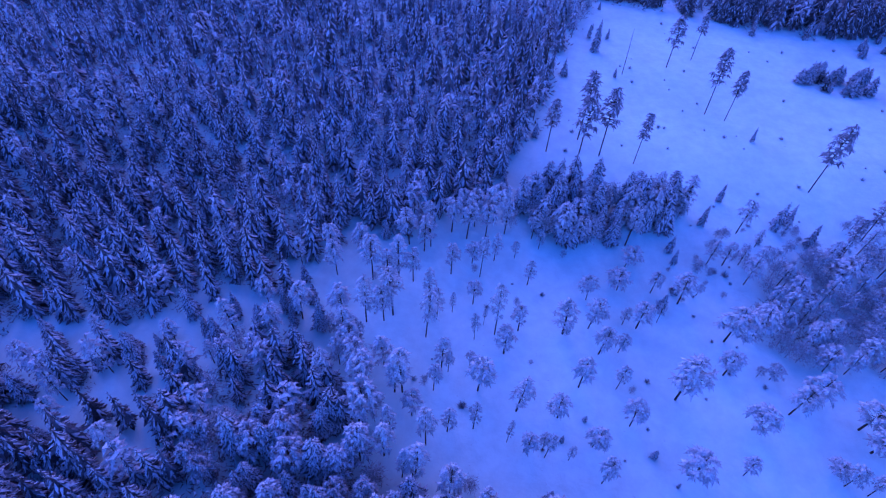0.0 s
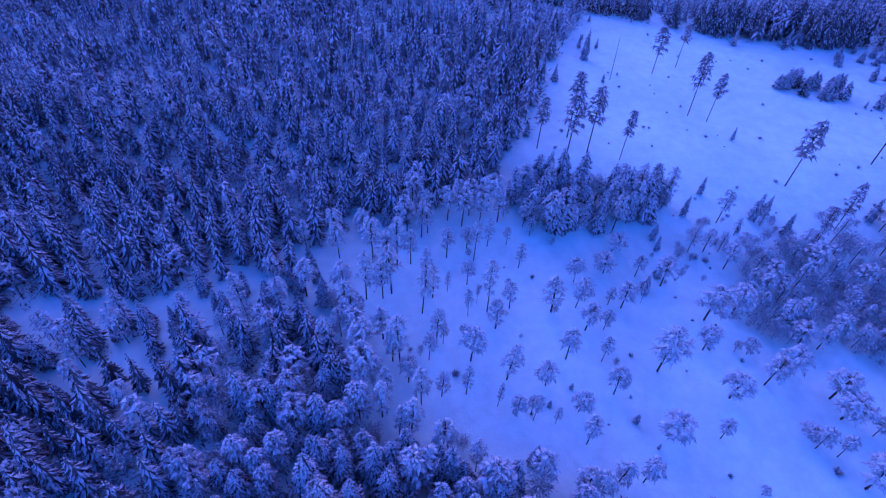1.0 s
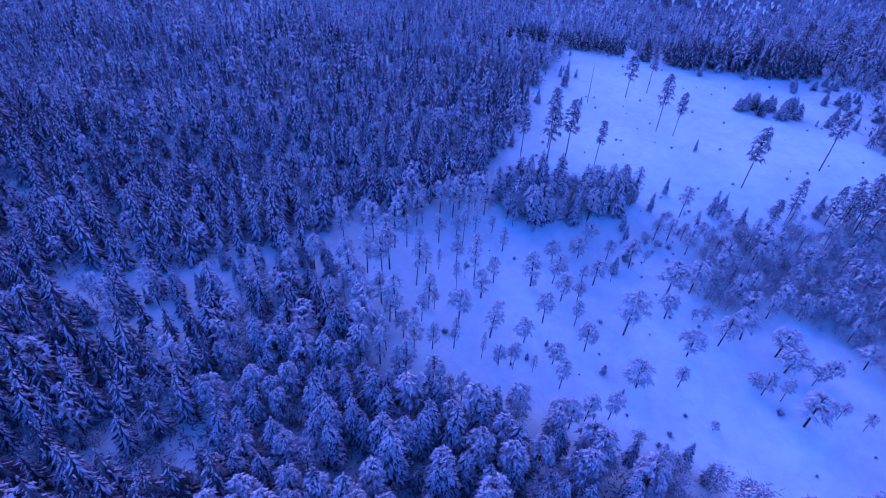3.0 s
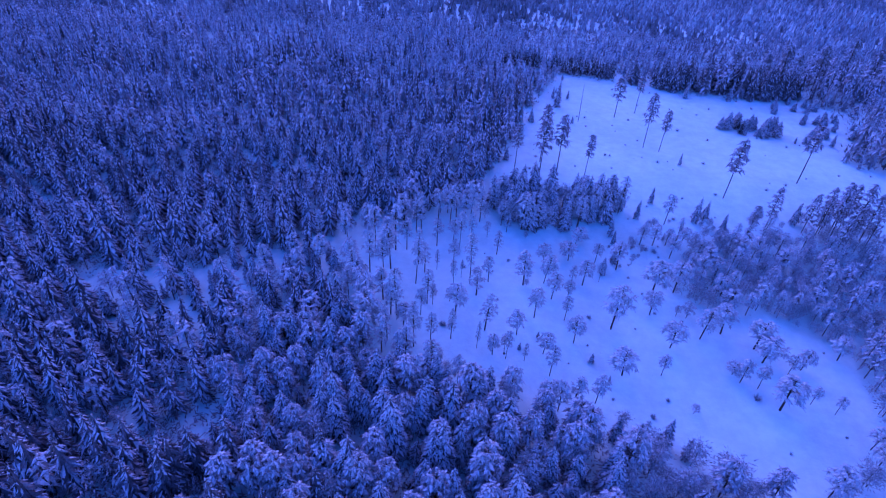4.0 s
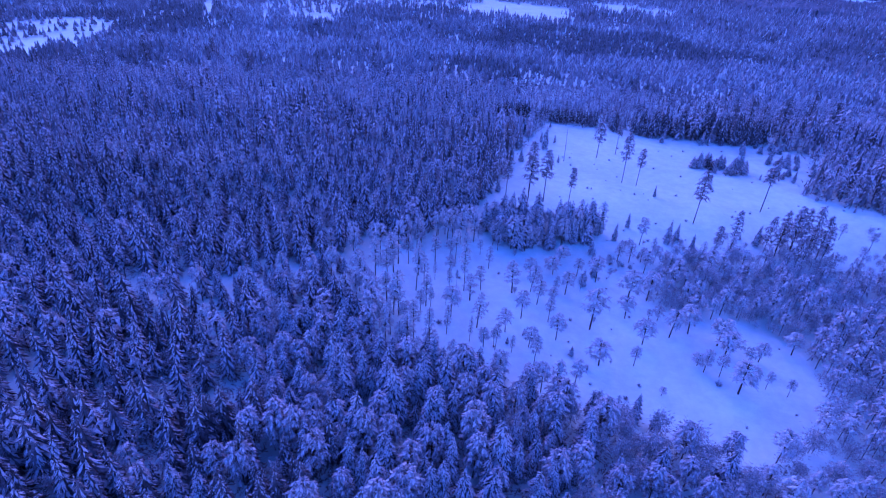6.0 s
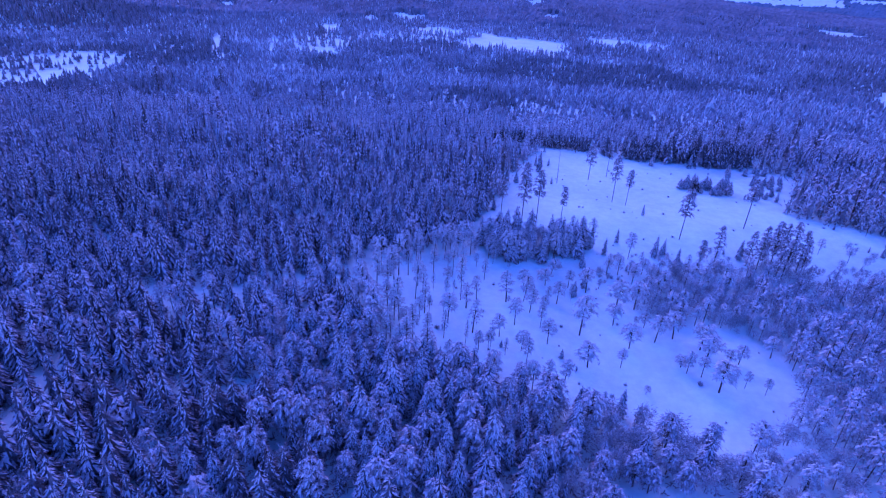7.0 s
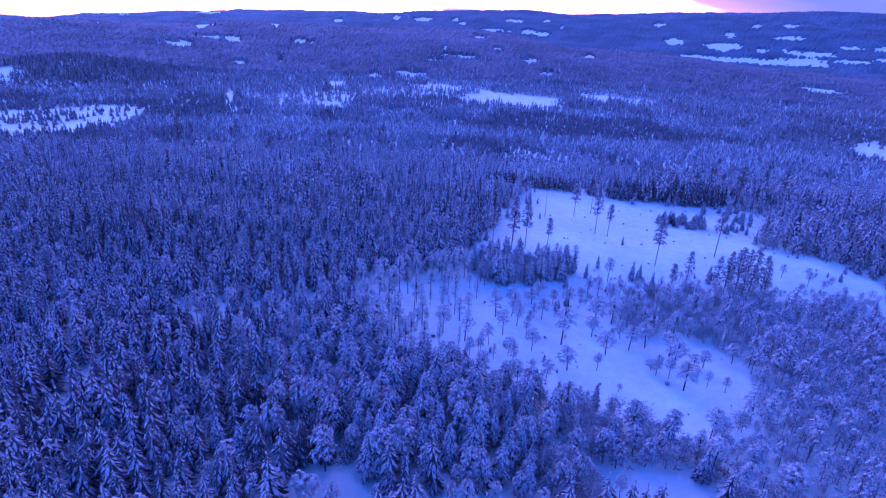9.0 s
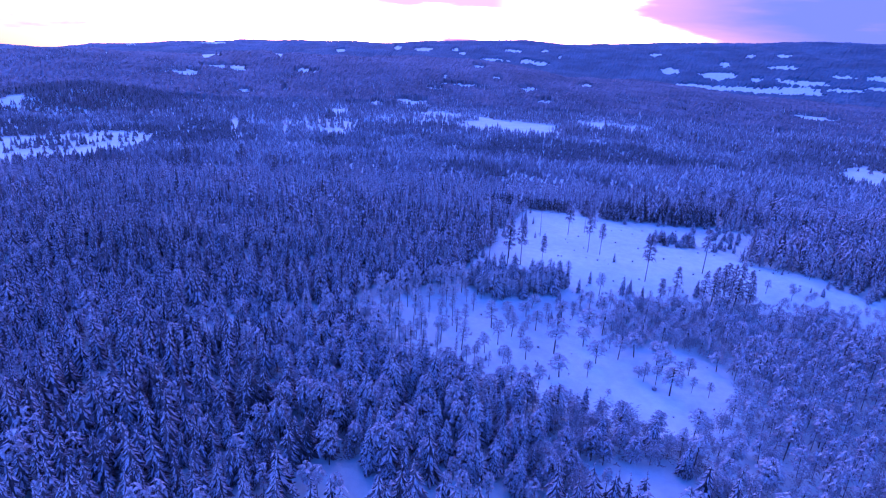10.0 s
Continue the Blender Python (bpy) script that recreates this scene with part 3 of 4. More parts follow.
def arrays(list_of):
    return [s.arrays() for s in list_of]


def tree_height(x, y, r):
    """Tall near the bog, lower beyond, in stands, with a few old trees over the rest."""
    base = 14.6 - 1.4 * ease((y - 45) / 40) - 1.8 * ease((y - 110) / 70) - 2.4 * ease((y - 240) / 60) - 2.0 * ease((y - 240) / 15) * ease((x - 20) / 30) * ease((420 - y) / 60)
    h = base + 1.8 * waves(x, y, 70, 31) + r.normal(0, 1.6, len(x))
    return np.where((r.random_sample(len(x)) < 0.025) & (y > 150), h * 1.5, h)


# stands of older dark spruce and of pale young growth: bearing, distance, half width, half depth
OLD_STANDS = [(-35.0, 780, 190, 120), (-33.0, 1250, 260, 130), (13.1, 752, 186, 110), (32.7, 947, 98, 115), (-5.4, 867, 69, 78), (-23.4, 899, 44, 100), (21.3, 1519, 135, 144), (26.7, 1513, 90, 117), (-32.4, 1080, 128, 102), (19.2, 455, 18, 60), (-34.1, 540, 64, 74), (-1.7, 409, 28, 12)]
YOUNG_STANDS = [(26.4, 630, 156, 123), (-16.3, 629, 78, 122), (-17.9, 950, 66, 112), (-6.5, 436, 52, 32), (10.5, 471, 37, 57), (-1.4, 1275, 126, 156), (31.0, 1345, 145, 213), (17.3, 1194, 177, 97)]


def tone_of(x, y, r):
    """Below zero older dark spruce, above it paler young growth."""
    tone = 0.75 * waves(x, y * 0.6, 170, 41) + 0.5 * waves(x, y * 0.7, 55, 42) + r.normal(0, 0.22, len(x))
    return tone - 1.3 * fields(x, y, OLD_STANDS) + 1.2 * fields(x, y, YOUNG_STANDS)


def stands(x, y, r, mid, dark, pale):
    """Which shape each far tree takes: dark and pale growth lie in patches."""
    tone = tone_of(x, y, r)
    return np.where(tone > 0.3, mid + dark + r.randint(0, pale, len(x)), np.where(tone < -0.5, mid + r.randint(0, dark, len(x)), r.randint(0, mid, len(x))))


BARER = [(-62, -2, 48, 24), (-70, 40, 30, 14), (-120, 120, 60, 24)]  # where the spruces carry less snow
HOLLOWS = [(-50, 18, 13, 6), (-6, 12, 9, 6)]  # hollows full of brush
NEAR = [(-44, -14), (92, -14), (92, 18), (60, 26), (-10, 48), (-44, 52)]


def forest_places(step, seed):
    """Where trees stand round the bog, with their heights; east: in the open woodland east of it."""
    x, y, r = scatter(-260, 300, -40, 150, step, seed)
    east = inside(x, y, EAST_WOOD) | inside(x, y, EAST_OPEN) | ((x > 80) & (y < 112) & (y > 14)) | ((x > 96) & (y < 62))
    ok = in_view(x, y, 40) & ~open_ground(x, y) & (r.random_sample(len(x)) < 0.97)
    ok &= ~((inside(x, y, EAST_WOOD) & (x < 118)) | (inside(x, y, EAST_OPEN) & (x < 108)))
    ok &= ~((x > 62) & (x < 118) & (y > 55) & (y < 112)) & ~((x > 80) & (x < 108) & (y > 8) & (y < 70))
    ok &= ~(spots(x, y, HOLLOWS) & (r.random_sample(len(x)) < 0.7))
    x, y, east = x[ok], y[ok], east[ok]
    return x, y, east, np.clip(tree_height(x, y, r), 7, 22), r


def plant_forest():
    x, y, east, h, r = forest_places(4.8, 7)
    near = inside(x, y, NEAR)
    masters = [tree_thing("spruce_tree", s, "snow-laden spruce tree in the dense stand", "spruces of the near stand", M_SPRUCE) for s in S_FINE]
    pines = [tree_thing("pine_tree", s, "snow-laden pine tree among the spruces", "pines of the near stand", M_PINE) for s in P_NEAR]
    barer = [tree_thing("spruce_tree", s, "dark spruce with little snow in the dense stand", "dark spruces of the near stand", M_SPRUCE) for s in S_OLD]
    birches = [tree_thing("birch_tree", s, "frosted bare birch at the edge of the stand", "birches of the near stand", M_TWIG) for s in B_FINE]
    rng = random.Random(3)
    used = set()
    for i in np.nonzero(near)[0]:
        luck = rng.random()
        mixed = x[i] > 34
        if luck > 0.5 and x[i] < -12 and y[i] < 12:
            put(barer, rng.randrange(3), used, x[i], y[i], h[i] * rng.uniform(0.85, 1.05), rng, 1.1)
        elif luck < (0.46 if mixed else 0.08):
            put(birches, rng.randrange(4), used, x[i], y[i], h[i] * rng.uniform(0.5, 0.78), rng)
        elif luck < (0.8 if mixed else 0.4):
            put(pines, rng.randrange(3), used, x[i], y[i], h[i] * (0.82 if mixed else rng.uniform(0.75, 0.95)), rng, 1.25 if mixed else 1.1)
        else:
            put(masters, rng.randrange(6), used, x[i], y[i], h[i] * rng.uniform(0.8, 1.0) * (0.85 if mixed else 1.0), rng, 1.1)
    for ob in masters + pines + birches + barer:
        if ob not in used:
            for o in (*ob.children_recursive, ob):
                bpy.data.objects.remove(o)
    x, y, east, h, r = forest_places(4.7, 47)
    near = inside(x, y, NEAR)
    x, y, h, east = x[~near], y[~near], h[~near], east[~near]
    pick = r.random_sample(len(x))
    which = np.where(pick < 0.76, r.randint(0, 6, len(x)), np.where(pick < 0.96, r.randint(6, 9, len(x)), r.randint(9, 12, len(x))))
    which = np.where(east, np.where(pick < 0.62, r.randint(6, 9, len(x)), r.randint(9, 12, len(x))), which)
    which = np.where(spots(x, y, BARER) & ~east & (r.random_sample(len(x)) < 0.6), r.randint(12, 15, len(x)), which)
    h = np.where((which > 8) & (which < 12), h * 0.6, np.where(east, h * 0.82, np.where((which > 5) & (which < 9), h * 0.9, h)))
    plant("spruce_forest", "dense snow-covered spruce forest", arrays(S_MID + P_MID + B_MID + S_DIM), x, y, h, which, r)
    # lower trees that fill the south-western stand
    x, y, r = scatter(-130, 40, -20, 62, 6.4, 48)
    ok = in_view(x, y, 20) & ~open_ground(x, y) & (r.random_sample(len(x)) < 0.75)
    x, y = x[ok], y[ok]
    plant("young_forest", "low snow-bowed spruces, pines and birches under the stand", arrays(S_MID + P_MID + B_MID), x, y, r.uniform(4.5, 8.5, len(x)), r.randint(0, 12, len(x)), r)
    x, y, r = scatter(64, 260, -25, 112, 3.9, 26)
    wood = inside(x, y, EAST_WOOD) | ((x > 130) & (y > 60))
    ok = (wood | inside(x, y, EAST_OPEN) | (x > 150)) & in_view(x, y, 10) & (r.random_sample(len(x)) < np.where(wood, 0.85, 0.5)) & ~((x < 78) & (r.random_sample(len(x)) < 0.7))
    x, y = x[ok], y[ok]
    brush = plant("birch_brush", "hoar-frosted young birch brush under the pines", arrays(B_MID), x, y, r.uniform(2.5, 6.0, len(x)), r.randint(0, 3, len(x)), r)
    tagged(brush, category="brush")
    x, y, r = scatter(-330, 140, -40, 150, 4.1, 27)
    ok = in_view(x, y, 0) & ~open_ground(x, y) & ((x < 92) | (y > 112))
    for u, w in ((5, 0), (-5, 0), (0, -6), (0, 5)):
        ok &= ~inside(x + u, y + w, BOG) & ~spots(x + u * 0.5, y + w * 0.5, GAPS)
    x, y = x[ok], y[ok]
    under = plant("undergrowth", "dark leafless thicket on the forest floor", arrays([thicket_shape(k, 38, 0.045) for k in range(3)]), x, y, r.uniform(1.5, 3.8, len(x)), r.randint(0, 3, len(x)), r)
    tagged(under, category="undergrowth")
    x, y, r = scatter(-420, 430, 150, 335, 4.3, 28)
    ok = in_view(x, y, 10) & ~open_ground(x, y)
    x, y = x[ok], y[ok]
    under = plant("undergrowth", "frosted brush and seedlings under the young forest", arrays([thicket_shape(k, 13, 0.11) for k in range(3, 6)]), x, y, r.uniform(2.2, 4.2, len(x)), r.randint(0, 3, len(x)), r)
    tagged(under, category="undergrowth")
    x, y, r = scatter(-420, 430, 150, 330, 4.9, 8)
    ok = in_view(x, y, 30) & ~open_ground(x, y) & (r.random_sample(len(x)) < 0.985)
    rough = ease((x - 95) / 60) * ease((290 - y) / 40)
    ok &= r.random_sample(len(x)) < 1 - 0.12 * rough
    ok &= ~((x > 28) & (x < 90) & (np.abs(y - 252 + (x - 58) * 0.2) < 8))
    x, y = x[ok], y[ok]
    rough = rough[ok]
    h = np.clip(tree_height(x, y, r) + rough * r.normal(0, 3.0, len(x)), 4, 22)
    tone = tone_of(x, y, r)
    tone = tone - 1.3 * ease((40 - x) / 40) * ease((255 - y) / 50) + 0.4 * ease((y - 260) / 40) + 0.5 * ((y > 256) & (x > 20)) - 1.7 * ((y < 254) & (x > 90))
    pale, dim = np.array([0, 2, 5])[r.randint(0, 3, len(x))], np.array([1, 3, 4])[r.randint(0, 3, len(x))]
    which = np.where(tone > 0.3, pale, np.where(tone < -0.5, dim, r.randint(0, 6, len(x))))
    luck = r.random_sample(len(x))
    which = np.where(luck < 0.12 + 0.3 * rough, r.randint(6, 9, len(x)), np.where(luck > 0.9 - 0.12 * (tone > 0.6) - 0.14 * ((y > 258) & (x > 20)), 9 + r.randint(0, 2, len(x)), which))
    h = np.where(which > 8, h * 0.72, h)
    plant("spruce_forest", "snow-covered spruce forest behind the felled patch", arrays(S_LOW + P_LOW + B_LOW), x, y, h, which, r)
    x, y, r = scatter(-760, 760, 330, 720, 5.7, 9)
    ok = in_view(x, y, 20) & (r.random_sample(len(x)) < np.where(open_ground(x, y), np.where(x < -340, np.where(np.hypot(x + 445, y - 480) < 42, 0.5, 0.12), 0.03), 0.97))
    x, y = x[ok], y[ok]
    plant("spruce_forest", "frosted spruce forest reaching into the distance, haze in its colours", arrays(T_FAR), x, y, 0.82 * np.clip(tree_height(x, y, r), 5, 20), np.where(hill(x, y) > 5, 4, stands(x, y, r, 3, 2, 3)), r)
    x, y, r = scatter(-1400, 1400, 720, 1400, 6.8, 10)
    ok = in_view(x, y, 10) & (r.random_sample(len(x)) < np.where(fields(x, y, SPARSE), 0.45, np.where(open_ground(x, y), 0.0, 1.0)))
    more = (hill(x, y) > 5) & ok
    x, y, ok = np.concatenate([x, x[more] + 3.4]), np.concatenate([y, y[more] + 3.0]), np.concatenate([ok, ok[more]])
    x, y = x[ok], y[ok]
    plant("spruce_forest", "distant frosted spruce forest, haze in its colours", arrays(T_DIM), x, y, np.clip(tree_height(x, y, r), 5, 22), np.where(hill(x, y) > 7, 7, stands(x, y, r, 3, 2, 2)), r)


def put(masters, k, used, x, y, h, rng, wide=1.0):
    """Stands the first of a kind itself, then copies of it."""
    ob = masters[k]
    if ob not in used:
        used.add(ob)
        w = h * wide
        ob.matrix_basis = Matrix.Translation((x, y, float(land(x, y)))) @ pose(0, 0, 0, 0, 0, rng.uniform(0, 360))
        ob.scale = (w, w, h)
        return ob
    return stand(ob, x, y, h, rng, wide)


plant_forest()

# ---- single trees of the bog and the felled patch: x, y, height ----
TALL = [(29.0, 140.3, 19.1), (38.1, 137.3, 23.9), (39.2, 146.9, 24.4), (44.9, 139.8, 24.0), (55.2, 138.1, 18.3), (77.2, 195.1, 20.3), (88.2, 202.5, 18.3),
        (83.8, 166.4, 24.1), (89.6, 163.4, 18.6), (105.3, 130.8, 25.0), (137.6, 144.0, 24.2), (31.6, 183.9, 23.1), (105.1, 107.2, 15.1), (61.5, 122.8, 12.7)]
GROVE = [(114.2, 113.9, 18.0), (129.8, 111.0, 17.1), (134.3, 109.9, 21.9), (141.1, 112.1, 22.7), (144.4, 106.6, 18.4), (137.1, 115.1, 20), (132.0, 115.0, 18),
         (146.0, 112.0, 19), (138.0, 107.0, 18), (127.1, 114.1, 16), (141.0, 117.0, 19), (134.0, 104.0, 15)]
YOUNG = [(52.2, 204.2, 12.9), (51.1, 214.4, 6.1), (58.3, 214.1, 4.8), (56.7, 186.0, 4.1), (94.8, 152.3, 5.5), (139.7, 182.3, 3.3), (152.3, 179.5, 3.3), (65.2, 119.9, 11.6),
         (70.6, 115.9, 8.0), (77.3, 124.4, 7.0), (90.8, 116.3, 10.4), (94.8, 118.1, 8.0), (98.4, 111.0, 8.7), (125.7, 118.2, 9.3), (54.7, 88.2, 7.1), (-38.9, 72.5, 9),
         (-35.0, 77.4, 10), (-32.1, 73.5, 8), (-29.1, 80.2, 8), (-45.8, 75.4, 9), (-50.7, 69.7, 8), (-26.2, 73.4, 11), (-58.6, 64.9, 7), (-72.5, 43.6, 8)]
EDGE = [(2.0, 107.1, 13), (6.0, 105.1, 14), (8.0, 109.4, 13), (11.0, 106.3, 12), (13.0, 111.6, 14), (5.0, 111.4, 12), (-3.9, 105.8, 12), (16.0, 107.5, 13), (-8.8, 101.4, 13),
        (-19.6, 95.7, 12), (-25.3, 89.3, 13), (-20.4, 69.4, 14), (-16.5, 63.6, 12), (-14.5, 51.9, 14), (-8.7, 45.3, 14), (-2.9, 41.6, 13), (4.0, 37.9, 13), (-21.3, 76.2, 12)]

# pines of the bog from its west side to its east: x, y, height, width of the crown
BOG_WEST = [(-22.2, 58.7, 16.6, 3.9), (-19.4, 70.4, 12.4, 4.1), (-16.7, 70.5, 8.2, 2.4), (-16.5, 88.4, 18.0, 5.9), (-16.3, 75.7, 19.2, 4.2),
            (-14.2, 58.6, 16.0, 5.4), (-13.9, 61.6, 9.6, 2.1), (-12.9, 86.8, 14.8, 5.8), (-12.4, 76.5, 14.4, 4.9), (-11.3, 51.8, 6.0, 1.4),
            (-10.9, 64.6, 13.6, 5.0), (-10.5, 78.4, 18.4, 5.6), (-10.2, 88.3, 20.2, 5.3), (-9.0, 103.4, 10.2, 3.9), (-8.1, 58.9, 14.2, 4.1),
            (-6.8, 89.4, 13.6, 4.7), (-6.5, 59.0, 18.8, 5.1), (-4.8, 99.7, 15.0, 3.9), (-4.1, 53.9, 10.0, 4.5), (-3.2, 101.5, 12.8, 3.9),
            (-2.6, 73.4, 19.0, 5.2), (-2.6, 82.8, 16.4, 3.7), (-2.4, 41.1, 17.4, 4.8), (-0.9, 48.0, 16.0, 3.9)]
BOG_MID = [(-0.4, 78.8, 12.6, 3.5), (-0.1, 60.0, 11.0, 3.6), (1.2, 33.0, 15.6, 4.6), (1.3, 64.9, 13.8, 4.0), (2.4, 93.2, 12.0, 3.8), (2.8, 64.8, 8.0, 2.4),
           (3.1, 81.2, 8.8, 1.7), (3.2, 51.1, 11.2, 3.2), (6.1, 33.6, 13.0, 4.2), (7.5, 66.9, 5.8, 2.4), (7.6, 97.1, 9.2, 4.6), (8.0, 84.1, 9.8, 4.0),
           (8.4, 52.3, 12.0, 2.8), (8.4, 73.8, 11.4, 2.2), (9.3, 60.9, 13.4, 5.5), (9.6, 92.7, 16.4, 3.3), (10.5, 78.1, 8.0, 1.4), (10.6, 35.7, 14.0, 3.2),
           (13.1, 75.8, 21.4, 4.2), (13.2, 98.2, 12.6, 3.4), (13.8, 34.1, 12.4, 3.3), (15.1, 70.9, 11.2, 4.7), (15.2, 50.3, 11.4, 1.6), (15.4, 32.9, 14.8, 3.3)]
BOG_HEART = [(17.4, 57.2, 15.2, 4.7), (18.5, 99.6, 7.4, 2.3), (18.6, 77.4, 11.2, 3.7), (19.3, 48.8, 8.6, 3.8), (21.5, 91.6, 10.4, 3.2), (22.3, 49.1, 8.4, 2.5),
             (22.7, 47.8, 11.6, 2.8), (23.2, 34.7, 12.2, 5.3), (25.0, 103.7, 7.4, 2.6), (26.0, 56.5, 10.0, 5.0), (27.5, 47.7, 7.4, 1.8), (29.1, 77.8, 14.4, 5.7),
             (31.3, 64.0, 12.2, 4.9), (31.8, 33.7, 11.0, 5.6), (32.7, 50.9, 9.2, 4.7), (33.7, 43.8, 12.2, 3.8), (35.6, 80.4, 12.0, 5.3), (36.2, 89.2, 9.6, 4.9),
             (37.2, 73.5, 11.2, 5.5), (38.7, 35.9, 11.4, 4.0), (40.0, 64.9, 11.0, 3.6), (41.5, 56.4, 10.6, 4.9), (42.1, 74.8, 8.8, 3.8), (44.2, 36.8, 11.0, 4.2)]
BOG_EAST = [(44.5, 83.1, 7.6, 2.7), (44.7, 93.4, 8.4, 6.3), (47.7, 100.8, 7.8, 5.9), (47.8, 82.4, 10.6, 5.5), (52.8, 46.9, 11.0, 7.9), (53.1, 63.9, 18.0, 8.9),
            (53.2, 84.5, 8.8, 2.3), (53.2, 93.2, 8.6, 3.5), (59.4, 90.2, 11.8, 6.7), (63.0, 47.7, 8.0, 3.8), (65.5, 70.7, 10.4, 5.8), (67.9, 57.7, 11.8, 6.7),
            (68.3, 80.0, 14.8, 9.5), (73.0, 70.7, 4.6, 2.3), (75.2, 81.4, 13.4, 7.5), (75.8, 70.2, 7.2, 4.1), (77.1, 61.7, 11.8, 6.4), (81.6, 49.4, 5.4, 4.5),
            (83.8, 64.5, 11.6, 6.6), (90.8, 59.0, 11.6, 7.3), (91.0, 53.9, 10.6, 7.2)]
BOG_RIM = [(82.6, 46.7, 9.2, 3.9), (86.4, 45.0, 9.4, 3.5), (89.2, 38.5, 12.2, 8.4), (97.3, 40.6, 7.4, 2.7), (102.1, 38.0, 7.0, 2.4), (67.7, 36.1, 3.4, 2.0), (89.5, 81.5, 7.6, 5.4), (100.0, 51.8, 8.6, 4.5), (111.9, 56.5, 8.8, 5.6), (89.1, 15.4, 11.8, 6.0), (95.9, 50.0, 7.6, 3.2)]
BOG_NORTH = [(69.3, 102.8, 9.9), (73.7, 103.1, 8.9), (78.0, 103.5, 6.7), (83.0, 103.9, 7.7), (79.8, 113.7, 12.2), (87.9, 97.2, 7.5), (111.6, 109.3, 10.1)]
VETERANS = [(172, 247, 24), (196, 256, 22), (219, 272, 24), (224, 256, 21), (146, 246, 20), (162, 246, 19), (182, 252, 18), (-223, 334, 23), (-91, 306, 23), (-141, 315, 17), (-60, 345, 17), (-190, 372, 18)]
SHRUBS = [(68.0, 156.1, 1.3), (63.4, 192.9, 1.7), (74.7, 179.5, 1.0), (76.5, 166.9, 1.0), (81.2, 156.8, 1.0), (90.9, 154.7, 0.8), (57.7, 34.2, 1.9), (84.9, 41.6, 2.7),
          (6.1, 57.0, 2.1), (25.1, 88.8, 1.8), (70.8, 100.6, 2.7), (73.5, 99.7, 2.6), (62.6, 39.5, 1.5), (65.3, 79.6, 1.2)]


def pole_shape():
    """A thin dead stem with a few stubs of branches."""
    s = Shape()
    s.tube([(0, 0, -0.03), (0.01, 0, 0.5), (0.03, 0.01, 1.0)], [0.008, 0.006, 0.002], 5, M_BARK)
    rng = random.Random(4)
    for k in range(16):
        z, a = rng.uniform(0.35, 0.95), rng.uniform(0, 6.283)
        p = Vector((0.02 * z, 0, z))
        s.add([p + Vector((0, 0, 0.004)), p - Vector((0, 0, 0.004)), p + Vector((math.cos(a) * 0.05, math.sin(a) * 0.05, -0.01))], [(0, 1, 2)], M_BARK)
    return s


def shrub_shape(seed):
    """A low tangle of stems with snow caught in it."""
    rng = random.Random(seed)
    s = Shape()
    for k in range(70):
        a, t = rng.uniform(0, 6.283), rng.uniform(0.2, 1.2)
        p = Vector((math.cos(a), math.sin(a), 0)) * rng.uniform(0, 0.35)
        way = Vector((math.cos(a) * math.sin(t), math.sin(a) * math.sin(t), math.cos(t))) * rng.uniform(0.5, 1.0)
        side = Vector((-math.sin(a), math.cos(a), 0)) * 0.07
        s.add([p + side, p - side, p + way], [(0, 1, 2)], M_SNOW if k % 3 == 0 else M_PINE)
    return s


def in_ring(x, y, ring):
    return bool(inside(np.array([x]), np.array([y]), ring)[0])


